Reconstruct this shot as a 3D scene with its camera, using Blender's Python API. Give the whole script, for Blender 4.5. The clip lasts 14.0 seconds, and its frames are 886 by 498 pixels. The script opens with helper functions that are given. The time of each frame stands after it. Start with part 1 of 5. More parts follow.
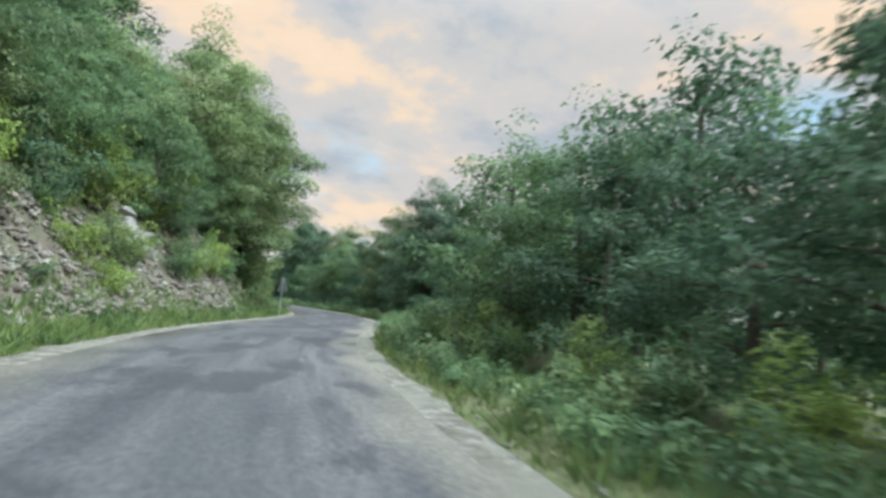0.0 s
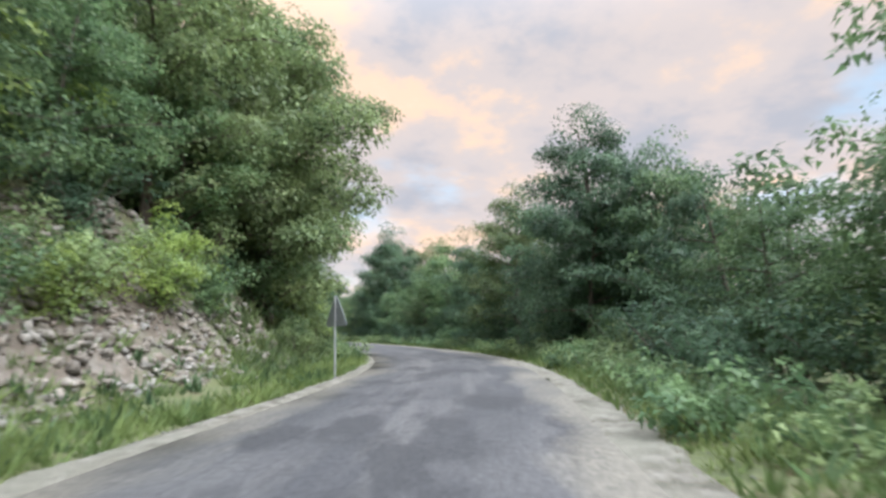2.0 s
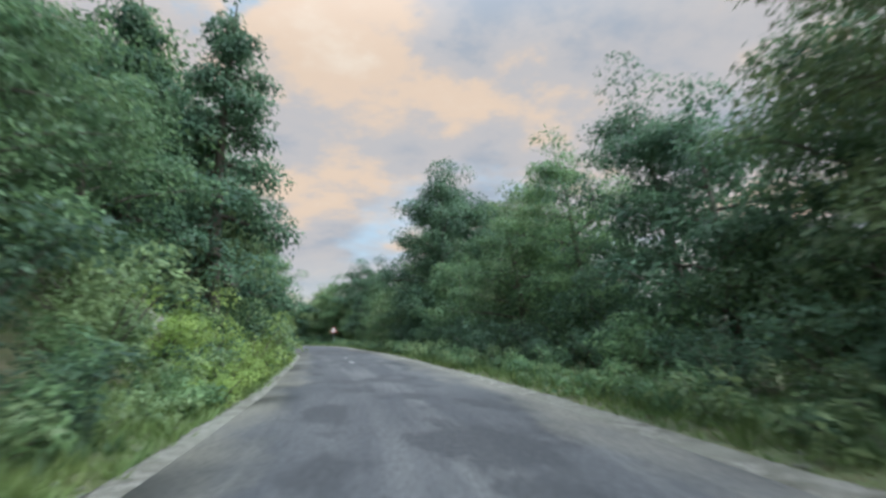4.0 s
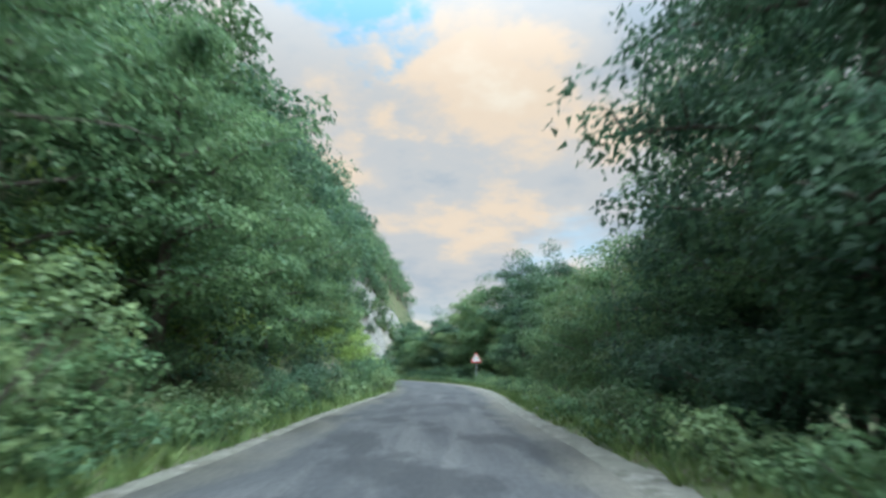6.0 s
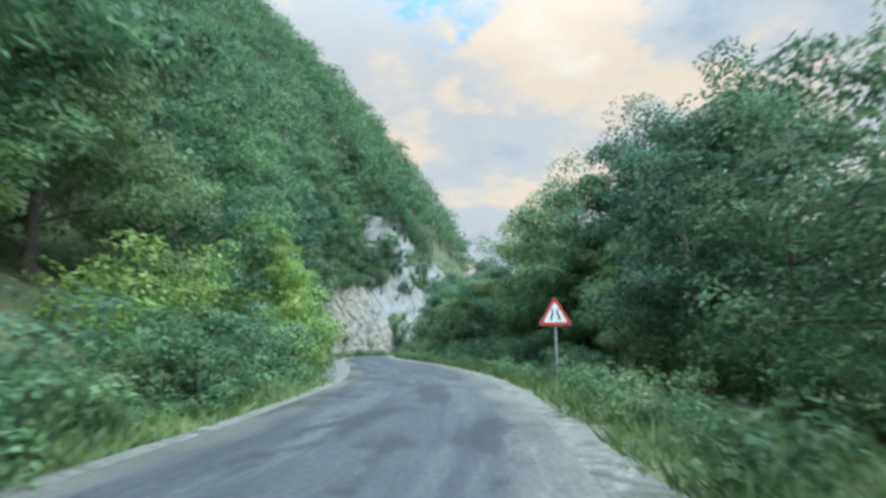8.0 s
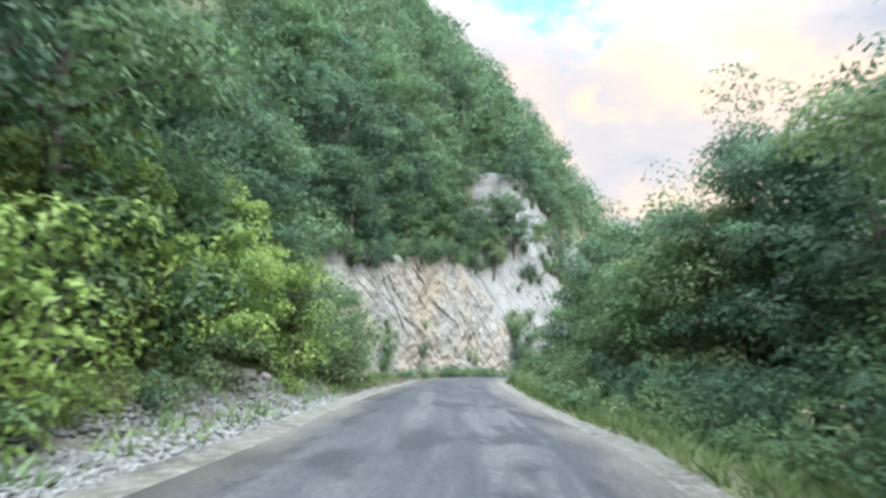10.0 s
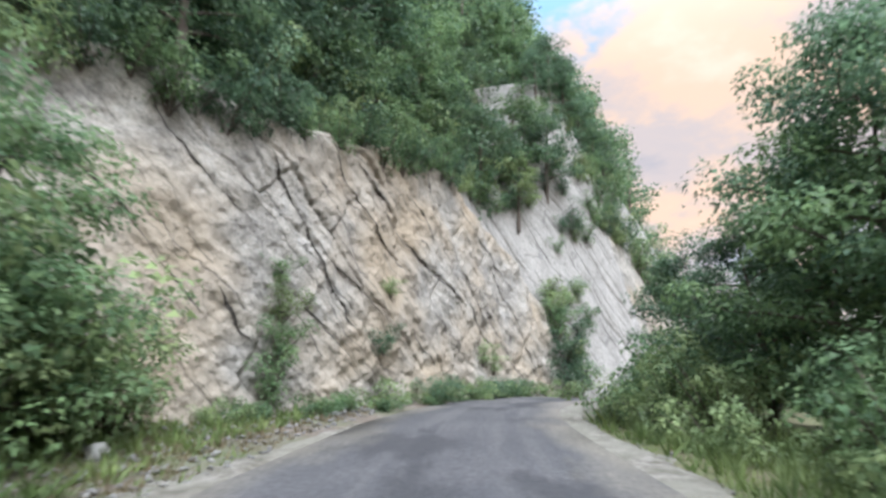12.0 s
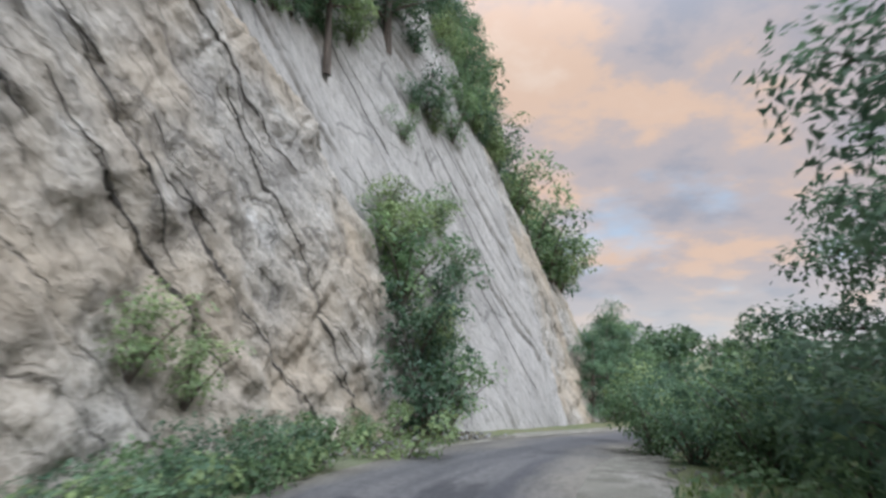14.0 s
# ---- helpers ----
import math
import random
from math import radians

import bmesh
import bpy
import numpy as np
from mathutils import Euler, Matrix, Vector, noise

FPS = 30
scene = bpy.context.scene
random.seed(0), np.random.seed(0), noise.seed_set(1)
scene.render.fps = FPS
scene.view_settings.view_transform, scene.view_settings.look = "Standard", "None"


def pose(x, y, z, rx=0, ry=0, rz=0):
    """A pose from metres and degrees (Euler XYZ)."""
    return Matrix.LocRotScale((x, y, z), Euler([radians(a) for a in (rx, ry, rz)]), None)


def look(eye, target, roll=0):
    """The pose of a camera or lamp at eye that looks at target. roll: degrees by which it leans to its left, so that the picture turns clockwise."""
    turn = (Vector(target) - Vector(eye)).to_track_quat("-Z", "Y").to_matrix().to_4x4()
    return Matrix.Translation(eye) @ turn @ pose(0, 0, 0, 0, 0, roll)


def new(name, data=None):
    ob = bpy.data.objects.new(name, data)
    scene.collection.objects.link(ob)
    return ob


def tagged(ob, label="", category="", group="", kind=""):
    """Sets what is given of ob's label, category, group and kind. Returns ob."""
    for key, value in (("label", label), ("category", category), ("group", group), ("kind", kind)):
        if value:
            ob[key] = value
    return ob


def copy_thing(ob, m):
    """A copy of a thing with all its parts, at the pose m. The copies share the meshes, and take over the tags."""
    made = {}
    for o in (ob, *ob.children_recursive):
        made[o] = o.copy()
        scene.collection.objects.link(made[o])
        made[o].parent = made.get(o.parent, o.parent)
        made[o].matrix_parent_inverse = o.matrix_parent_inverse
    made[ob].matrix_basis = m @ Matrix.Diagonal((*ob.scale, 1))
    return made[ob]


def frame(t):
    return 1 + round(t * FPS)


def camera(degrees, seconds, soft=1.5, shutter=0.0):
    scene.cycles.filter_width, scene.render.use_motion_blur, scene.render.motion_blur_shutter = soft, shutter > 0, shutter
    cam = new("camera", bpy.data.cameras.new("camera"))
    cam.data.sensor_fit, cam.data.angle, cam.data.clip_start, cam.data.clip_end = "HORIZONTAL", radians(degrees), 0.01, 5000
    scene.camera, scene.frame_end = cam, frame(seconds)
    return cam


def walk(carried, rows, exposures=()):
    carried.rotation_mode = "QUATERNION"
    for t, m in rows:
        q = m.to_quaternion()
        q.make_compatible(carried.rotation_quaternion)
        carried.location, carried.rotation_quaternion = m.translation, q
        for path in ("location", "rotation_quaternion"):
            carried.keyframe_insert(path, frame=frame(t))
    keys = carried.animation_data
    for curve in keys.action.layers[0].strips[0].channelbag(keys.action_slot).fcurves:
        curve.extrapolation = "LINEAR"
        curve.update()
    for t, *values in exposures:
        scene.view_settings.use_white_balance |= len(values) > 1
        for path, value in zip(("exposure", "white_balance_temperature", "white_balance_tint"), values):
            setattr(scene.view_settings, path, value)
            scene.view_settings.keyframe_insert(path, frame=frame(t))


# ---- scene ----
cam = camera(75.0, 14.0, soft=2.9, shutter=0.24)

# the drive along the mountain road: seconds, eye, target, roll
PATH = [
    (0, (-2.676, -54.631, 1.28), (-2.13, -52.718, 1.483), 4.9),
    (0.5, (-2.495, -49.427, 1.289), (-2.206, -47.455, 1.458), 2.7),
    (1, (-2.299, -44.576, 1.23), (-2.116, -42.592, 1.399), -0.1),
    (1.5, (-1.864, -39.98, 1.204), (-1.677, -37.997, 1.387), -2),
    (2, (-1.202, -35.274, 1.277), (-0.949, -33.31, 1.553), -1.3),
    (4.3, (0.652, 1.84, 1.247), (0.602, 3.818, 1.538), -1),
    (4.5, (0.149, 5.125, 1.246), (0.048, 7.1, 1.549), -0.2),
    (5, (-1.135, 13.326, 1.253), (-1.428, 15.273, 1.606), 0.3),
    (5.5, (-2.453, 21.507, 1.234), (-2.888, 23.415, 1.647), 0.6),
    (6, (-3.896, 29.618, 1.222), (-4.417, 31.505, 1.631), -0.2),
    (6.5, (-5.468, 37.407, 1.278), (-6.062, 39.28, 1.652), -0.2),
    (7, (-6.936, 44.836, 1.26), (-7.607, 46.694, 1.57), -0.6),
    (7.5, (-8.597, 52.02, 1.259), (-9.295, 53.869, 1.563), -0.9),
    (7.7, (-9.287, 54.895, 1.282), (-10.002, 56.738, 1.593), -1),
    (9.8, (-20.722, 81.847, 1.283), (-21.848, 83.459, 1.647), 2.3),
    (10, (-21.921, 83.706, 1.286), (-23.074, 85.298, 1.653), 1.5),
    (10.5, (-24.901, 88.228, 1.258), (-26.12, 89.771, 1.625), 1),
    (11, (-27.753, 92.419, 1.26), (-28.997, 93.942, 1.625), 0.3),
    (11.5, (-30.472, 96.259, 1.265), (-31.693, 97.799, 1.636), 0.4),
    (12, (-33.086, 99.913, 1.214), (-34.233, 101.505, 1.597), 0.7),
    (12.5, (-35.493, 103.493, 1.195), (-36.566, 105.143, 1.545), 0.3),
    (13, (-37.536, 107.167, 1.185), (-38.502, 108.885, 1.522), -1.9),
    (13.3, (-38.543, 109.372, 1.221), (-39.466, 111.121, 1.523), -1.7),
    (13.5, (-39.07, 110.844, 1.267), (-39.86, 112.653, 1.589), -2.5),
    (14, (-40.067, 114.235, 1.356), (-40.692, 116.103, 1.705), 0.2),
]
walk(cam, [(t, look(eye, target, roll)) for t, eye, target, roll in PATH],
     [(0, 1.05, 5500, -4), (2.2, 1.22, 5750, 6), (4.3, 0.76, 5250, -2), (5.5, 0.86, 5200, -4), (6.2, 0.98, 5100, -8), (6.8, 0.92, 5100, -6), (7.7, 0.98, 4850, -9), (9.8, 1.45, 5300, 0), (11.2, 1.4, 5600, 8), (12.5, 1.04, 5600, 7), (13.2, 0.97, 5300, 5), (13.5, 0.95, 5400, 7), (14, 0.63, 5550, 8)])

# ---------------------------------------------------------------- light
SUN_AZ, SUN_EL = radians(-115), radians(57)   # azimuth from +y towards -x, height over the horizon
world = bpy.data.worlds.new("evening_sky")
scene.world = world
world.use_nodes = True


def build_sky():
    nt = world.node_tree
    nd, ln = nt.nodes, nt.links
    nd.clear()
    out = nd.new("ShaderNodeOutputWorld")
    bg = nd.new("ShaderNodeBackground")
    ln.new(bg.outputs[0], out.inputs[0])
    sky = nd.new("ShaderNodeTexSky")
    sky.sky_type = 'NISHITA'
    sky.sun_disc = False
    sky.sun_elevation = SUN_EL
    sky.sun_rotation = -SUN_AZ
    sky.air_density = 1.2
    sky.dust_density = 1.5
    tc = nd.new("ShaderNodeTexCoord")
    sep = nd.new("ShaderNodeSeparateXYZ")
    ln.new(tc.outputs["Generated"], sep.inputs[0])
    # clouds lie on a flat layer: direction / (height + a little)
    zz = nd.new("ShaderNodeMath"); zz.operation = 'MAXIMUM'; zz.inputs[1].default_value = 0.0
    ln.new(sep.outputs[2], zz.inputs[0])
    za = nd.new("ShaderNodeMath"); za.operation = 'ADD'; za.inputs[1].default_value = 0.28
    ln.new(zz.outputs[0], za.inputs[0])
    dv = nd.new("ShaderNodeVectorMath"); dv.operation = 'DIVIDE'
    cz = nd.new("ShaderNodeCombineXYZ")
    for i in range(3):
        ln.new(za.outputs[0], cz.inputs[i])
    ln.new(tc.outputs["Generated"], dv.inputs[0]); ln.new(cz.outputs[0], dv.inputs[1])

    def noise_node(scale, detail, rough, shift):
        mp = nd.new("ShaderNodeMapping")
        mp.inputs["Location"].default_value = shift
        ln.new(dv.outputs[0], mp.inputs[0])
        n = nd.new("ShaderNodeTexNoise")
        n.inputs["Scale"].default_value, n.inputs["Detail"].default_value, n.inputs["Roughness"].default_value = scale, detail, rough
        ln.new(mp.outputs[0], n.inputs["Vector"])
        return n.outputs[0]

    def ramp(src, stops):
        r = nd.new("ShaderNodeValToRGB")
        r.color_ramp.interpolation = 'EASE'
        while len(r.color_ramp.elements) < len(stops):
            r.color_ramp.elements.new(0.5)
        for e, (p, c) in zip(r.color_ramp.elements, stops):
            e.position, e.color = p, (*c, 1)
        ln.new(src, r.inputs[0])
        return r.outputs[0]

    def mix(fac, a, b):
        m = nd.new("ShaderNodeMix"); m.data_type = 'RGBA'
        if isinstance(fac, float):
            m.inputs[0].default_value = fac
        else:
            ln.new(fac, m.inputs[0])
        ln.new(a, m.inputs[6]); ln.new(b, m.inputs[7])
        return m.outputs[2]

    wisp = nd.new("ShaderNodeTexNoise")
    wisp.inputs["Scale"].default_value, wisp.inputs["Detail"].default_value, wisp.inputs["Roughness"].default_value = 2.6, 5, 0.6
    ln.new(dv.outputs[0], wisp.inputs["Vector"])
    mid = nd.new("ShaderNodeVectorMath"); mid.operation = 'SUBTRACT'; mid.inputs[1].default_value = (.5, .5, .5)
    ln.new(wisp.outputs["Color"], mid.inputs[0])
    torn = nd.new("ShaderNodeVectorMath"); torn.operation = 'MULTIPLY_ADD'; torn.inputs[1].default_value = (1.5, 1.5, 1.5)
    ln.new(mid.outputs[0], torn.inputs[0]); ln.new(dv.outputs[0], torn.inputs[2])

    def near(src, place, reach, amount):
        """Adds amount to src, fading out round a direction of the sky."""
        b, e = radians(place[0]), radians(place[1])
        v = Vector((-math.sin(b) * math.cos(e), math.cos(b) * math.cos(e), math.sin(e))) / (math.sin(e) + 0.28)
        ds = nd.new("ShaderNodeVectorMath"); ds.operation = 'DISTANCE'
        ds.inputs[1].default_value = v
        ln.new(torn.outputs[0], ds.inputs[0])
        mr = nd.new("ShaderNodeMapRange"); mr.interpolation_type = 'SMOOTHSTEP'
        mr.inputs[1].default_value, mr.inputs[2].default_value, mr.inputs[3].default_value, mr.inputs[4].default_value = 0, reach, amount, 0
        ln.new(ds.outputs["Value"], mr.inputs[0])
        ad = nd.new("ShaderNodeMath"); ad.operation = 'ADD'
        ln.new(src, ad.inputs[0]); ln.new(mr.outputs[0], ad.inputs[1])
        return ad.outputs[0]

    # a blue gap high over the road, a pale one low down; peach banks beside them, greyer clouds to the east
    gaps = near(near(near(noise_node(1.25, 5, 0.55, (0, 0, 0)), (18, 32), .36, -.22), (7, 31), .3, .12), (-5, 16), .3, .05)
    cover = ramp(gaps, [(0.31, (0, 0, 0)), (0.47, (1, 1, 1))])
    shade = near(near(near(noise_node(2.1, 6, 0.56, (4.2, 1.7, 0)), (9, 25), .3, .08), (25, 21), .25, .1), (-3, 28), .3, .07)
    shade = near(shade, (-8, 21), .3, .1)
    tone = ramp(near(near(shade, (14, 17), .3, -.08), (-24, 22), .95, -.13),
                [(0.30, (0.43, 0.40, 0.41)), (0.46, (0.60, 0.49, 0.44)), (0.59, (0.85, 0.575, 0.40)), (0.78, (0.94, 0.70, 0.52))])
    strength = nd.new("ShaderNodeVectorMath"); strength.operation = 'SCALE'; strength.inputs[3].default_value = 0.16
    ln.new(sky.outputs[0], strength.inputs[0])
    blue = ramp(zz.outputs[0], [(0.0, (0.80, 0.76, 0.70)), (0.12, (0.62, 0.67, 0.72)), (0.5, (0.30, 0.50, 0.64)), (1.0, (0.34, 0.48, 0.62))])
    clear = mix(0.75, strength.outputs[0], blue)
    both = mix(cover, clear, tone)
    low = ramp(zz.outputs[0], [(0.0, (1, 1, 1)), (0.16, (0, 0, 0))])
    pale = nd.new("ShaderNodeRGB"); pale.outputs[0].default_value = (0.72, 0.68, 0.62, 1)
    lowf = nd.new("ShaderNodeMath"); lowf.operation = 'MULTIPLY'; lowf.inputs[1].default_value = 0.7
    ln.new(low, lowf.inputs[0])
    final = mix(lowf.outputs[0], both, pale.outputs[0])
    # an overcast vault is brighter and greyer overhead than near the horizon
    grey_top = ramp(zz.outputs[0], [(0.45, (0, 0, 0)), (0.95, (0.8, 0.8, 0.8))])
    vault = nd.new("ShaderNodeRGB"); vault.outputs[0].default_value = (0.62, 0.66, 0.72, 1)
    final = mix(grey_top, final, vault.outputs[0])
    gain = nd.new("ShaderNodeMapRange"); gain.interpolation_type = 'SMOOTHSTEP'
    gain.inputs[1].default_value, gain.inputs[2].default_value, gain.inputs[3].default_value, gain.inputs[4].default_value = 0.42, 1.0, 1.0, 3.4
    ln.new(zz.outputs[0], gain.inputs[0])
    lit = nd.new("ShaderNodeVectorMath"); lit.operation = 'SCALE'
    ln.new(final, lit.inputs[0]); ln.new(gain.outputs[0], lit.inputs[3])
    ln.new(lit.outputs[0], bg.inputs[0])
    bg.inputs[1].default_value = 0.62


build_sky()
sun = new("sun", bpy.data.lights.new("sun", 'SUN'))
sun.data.energy, sun.data.angle, sun.data.color = 3.0, radians(40), (1.0, 0.97, 0.93)
SUN_DIR = Vector((-math.sin(SUN_AZ) * math.cos(SUN_EL), math.cos(SUN_AZ) * math.cos(SUN_EL), math.sin(SUN_EL)))
sun.matrix_world = look(SUN_DIR * 200, (0, 0, 0))

# ---------------------------------------------------------------- materials


def material(name, stops, scale=1.0, detail=6, rough=0.85, bump=0.3, bump_scale=12.0, fine=0.35, random_obj=0.0, island=0.0, translucent=0.0,
             coords="Object", stretch=(1, 1, 1), stain=None, stain_scale=0.3, cracks=0.0, crack_turn=(0, 0, 0), crack_dark=(.5, .72)):
    """A two-scale noise material: stops colour the large noise, a finer noise varies it and drives the relief."""
    m = bpy.data.materials.new(name)
    m.use_nodes = True
    nt = m.node_tree
    nd, ln = nt.nodes, nt.links
    nd.clear()
    out = nd.new("ShaderNodeOutputMaterial")
    bsdf = nd.new("ShaderNodeBsdfPrincipled")
    bsdf.inputs["Roughness"].default_value = rough
    tc = nd.new("ShaderNodeTexCoord")
    mp = nd.new("ShaderNodeMapping")
    mp.inputs["Scale"].default_value = stretch
    ln.new(tc.outputs[coords], mp.inputs[0])
    n1 = nd.new("ShaderNodeTexNoise")
    n1.inputs["Scale"].default_value, n1.inputs["Detail"].default_value, n1.inputs["Roughness"].default_value = scale, detail, 0.6
    ln.new(mp.outputs[0], n1.inputs["Vector"])
    r = nd.new("ShaderNodeValToRGB")
    while len(r.color_ramp.elements) < len(stops):
        r.color_ramp.elements.new(0.5)
    for e, (p, c) in zip(r.color_ramp.elements, stops):
        e.position, e.color = p, (*c, 1)
    ln.new(n1.outputs[0], r.inputs[0])
    col = r.outputs[0]
    n2 = nd.new("ShaderNodeTexNoise")
    n2.inputs["Scale"].default_value, n2.inputs["Detail"].default_value, n2.inputs["Roughness"].default_value = bump_scale, 5, 0.65
    ln.new(mp.outputs[0], n2.inputs["Vector"])

    def value(src, lo, hi, base):
        mr = nd.new("ShaderNodeMapRange")
        mr.inputs[1].default_value, mr.inputs[2].default_value = 0.25, 0.75
        mr.inputs[3].default_value, mr.inputs[4].default_value = lo, hi
        if base:
            mr.inputs[1].default_value, mr.inputs[2].default_value = 0, 1
        ln.new(src, mr.inputs[0])
        return mr.outputs[0]

    def times(colour, val):
        v = nd.new("ShaderNodeVectorMath"); v.operation = 'SCALE'
        ln.new(colour, v.inputs[0]); ln.new(val, v.inputs[3])
        return v.outputs[0]

    if fine:
        col = times(col, value(n2.outputs[0], 1 - fine, 1 + fine, False))
    if stain:
        n3 = nd.new("ShaderNodeTexNoise")
        n3.inputs["Scale"].default_value, n3.inputs["Detail"].default_value = stain_scale, 3
        ln.new(mp.outputs[0], n3.inputs["Vector"])
        mx = nd.new("ShaderNodeMix"); mx.data_type = 'RGBA'
        ln.new(value(n3.outputs[0], -0.6, 1.3, False), mx.inputs[0])
        rgb = nd.new("ShaderNodeRGB"); rgb.outputs[0].default_value = (*stain, 1)
        ln.new(col, mx.inputs[6]); ln.new(rgb.outputs[0], mx.inputs[7])
        mx.clamp_factor = True
        col = mx.outputs[2]
    height = n2.outputs[0]
    if cracks:
        # fine dark fissure lines in colour and relief, drawn out along the bedding
        cm = nd.new("ShaderNodeMapping")
        cm.inputs["Rotation"].default_value = [radians(v) for v in crack_turn]
        cs = nd.new("ShaderNodeMapping")
        cs.inputs["Scale"].default_value = (1, .3, 1.8)
        ln.new(cm.outputs[0], cs.inputs[0])
        warp = nd.new("ShaderNodeVectorMath"); warp.operation = 'MULTIPLY_ADD'
        ln.new(n1.outputs["Color"], warp.inputs[0]); warp.inputs[1].default_value = (.9, .9, .9)
        ln.new(tc.outputs[coords], warp.inputs[2])
        ln.new(warp.outputs[0], cm.inputs[0])
        total = None
        for vs, w in ((cracks, .016), (cracks * 4.3, .05)):
            vo = nd.new("ShaderNodeTexVoronoi"); vo.feature = 'DISTANCE_TO_EDGE'
            vo.inputs["Scale"].default_value = vs
            ln.new(cs.outputs[0], vo.inputs["Vector"])
            mr = nd.new("ShaderNodeMapRange")
            mr.inputs[2].default_value, mr.inputs[3].default_value = w, crack_dark[0] if total is None else crack_dark[1]
            ln.new(vo.outputs["Distance"], mr.inputs[0])
            if total is None:
                total = mr.outputs[0]
            else:
                mu = nd.new("ShaderNodeMath"); mu.operation = 'MULTIPLY'
                ln.new(total, mu.inputs[0]); ln.new(mr.outputs[0], mu.inputs[1])
                total = mu.outputs[0]
        col = times(col, total)
        ad = nd.new("ShaderNodeMath"); ad.operation = 'ADD'
        ln.new(total, ad.inputs[0]); ln.new(height, ad.inputs[1])
        height = ad.outputs[0]
    if random_obj:
        oi = nd.new("ShaderNodeObjectInfo")
        col = times(col, value(oi.outputs["Random"], 1 - random_obj, 1 + random_obj, True))
    if island:
        ge = nd.new("ShaderNodeNewGeometry")
        col = times(col, value(ge.outputs["Random Per Island"], 1 - island, 1 + island, True))
    ln.new(col, bsdf.inputs["Base Color"])
    if bump:
        b = nd.new("ShaderNodeBump")
        b.inputs["Strength"].default_value, b.inputs["Distance"].default_value = bump, 0.05
        ln.new(height, b.inputs["Height"])
        ln.new(b.outputs[0], bsdf.inputs["Normal"])
    if translucent:
        bsdf.inputs["Specular IOR Level"].default_value = 0.25
        tr = nd.new("ShaderNodeBsdfTranslucent")
        ln.new(col, tr.inputs[0])
        ms = nd.new("ShaderNodeMixShader"); ms.inputs[0].default_value = translucent
        ln.new(bsdf.outputs[0], ms.inputs[1]); ln.new(tr.outputs[0], ms.inputs[2])
        ln.new(ms.outputs[0], out.inputs[0])
    else:
        ln.new(bsdf.outputs[0], out.inputs[0])
    return m


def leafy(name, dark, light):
    """Leaves: light-and-dark clump contrast put into the colour as noise patches, each leaf and each plant a little
    different.
    """
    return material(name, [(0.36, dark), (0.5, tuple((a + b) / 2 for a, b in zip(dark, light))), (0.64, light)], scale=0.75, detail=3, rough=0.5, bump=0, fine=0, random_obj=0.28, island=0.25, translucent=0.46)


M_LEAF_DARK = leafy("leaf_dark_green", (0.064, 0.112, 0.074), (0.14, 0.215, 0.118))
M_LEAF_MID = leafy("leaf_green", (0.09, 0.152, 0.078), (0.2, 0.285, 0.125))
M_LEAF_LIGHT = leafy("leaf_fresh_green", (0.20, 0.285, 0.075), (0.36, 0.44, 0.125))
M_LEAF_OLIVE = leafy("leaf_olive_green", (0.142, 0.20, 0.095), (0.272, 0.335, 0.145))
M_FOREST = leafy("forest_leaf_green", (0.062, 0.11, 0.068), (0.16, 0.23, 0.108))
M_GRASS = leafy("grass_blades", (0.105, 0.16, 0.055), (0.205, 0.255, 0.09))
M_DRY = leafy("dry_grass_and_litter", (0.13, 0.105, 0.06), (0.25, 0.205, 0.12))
M_BARK = material("bark", [(0.3, (0.07, 0.055, 0.045)), (0.7, (0.16, 0.13, 0.105))], scale=3, bump=0.8, bump_scale=25, stretch=(1, 1, 0.2))
M_GROUND = material("hillside_soil_and_litter", [(0.3, (0.07, 0.085, 0.035)), (0.5, (0.10, 0.11, 0.045)), (0.7, (0.125, 0.105, 0.062))], scale=0.7, bump=0.7, bump_scale=7, fine=0.4)
M_ROCK = material("limestone", [(0.30, (0.165, 0.152, 0.134)), (0.42, (0.252, 0.235, 0.21)), (0.54, (0.318, 0.294, 0.256)), (0.68, (0.362, 0.348, 0.325))], scale=0.8, detail=9, bump=1.0, bump_scale=13, fine=0.46, stain=(0.325, 0.265, 0.19), stain_scale=0.3, cracks=.32, crack_turn=(40, 0, 0), crack_dark=(.56, .76))
# near-black colour that includes the shade inside open joints
M_FISSURE = material("dark_crack_band", [(0.3, (0.025, 0.022, 0.018)), (0.7, (0.06, 0.052, 0.042))], scale=6, bump=0.5, bump_scale=30, fine=0.3)
M_SLAB = material("grey_limestone_slab", [(0.28, (0.20, 0.19, 0.176)), (0.5, (0.288, 0.274, 0.255)), (0.72, (0.335, 0.318, 0.296))], scale=0.6, detail=8, bump=0.45, bump_scale=7, fine=0.2, stretch=(1, 1, 0.35), cracks=.5, crack_turn=(52, 0, 0))
M_STONE = material("loose_limestone", [(0.3, (0.15, 0.142, 0.132)), (0.7, (0.34, 0.33, 0.312))], scale=2, bump=0.6, bump_scale=14, fine=0.25, random_obj=0.25, island=0.2)
M_CHALK = material("white_limestone", [(0.3, (0.42, 0.41, 0.39)), (0.7, (0.58, 0.57, 0.55))], scale=3, bump=0.5, bump_scale=14, fine=0.2, random_obj=0.15)
M_RUBBLE = material("weathered_rubble", [(0.3, (0.12, 0.095, 0.075)), (0.5, (0.19, 0.166, 0.14)), (0.7, (0.30, 0.29, 0.275))], scale=1.5, bump=0.7, bump_scale=10, fine=0.3, random_obj=0.2, island=0.25)
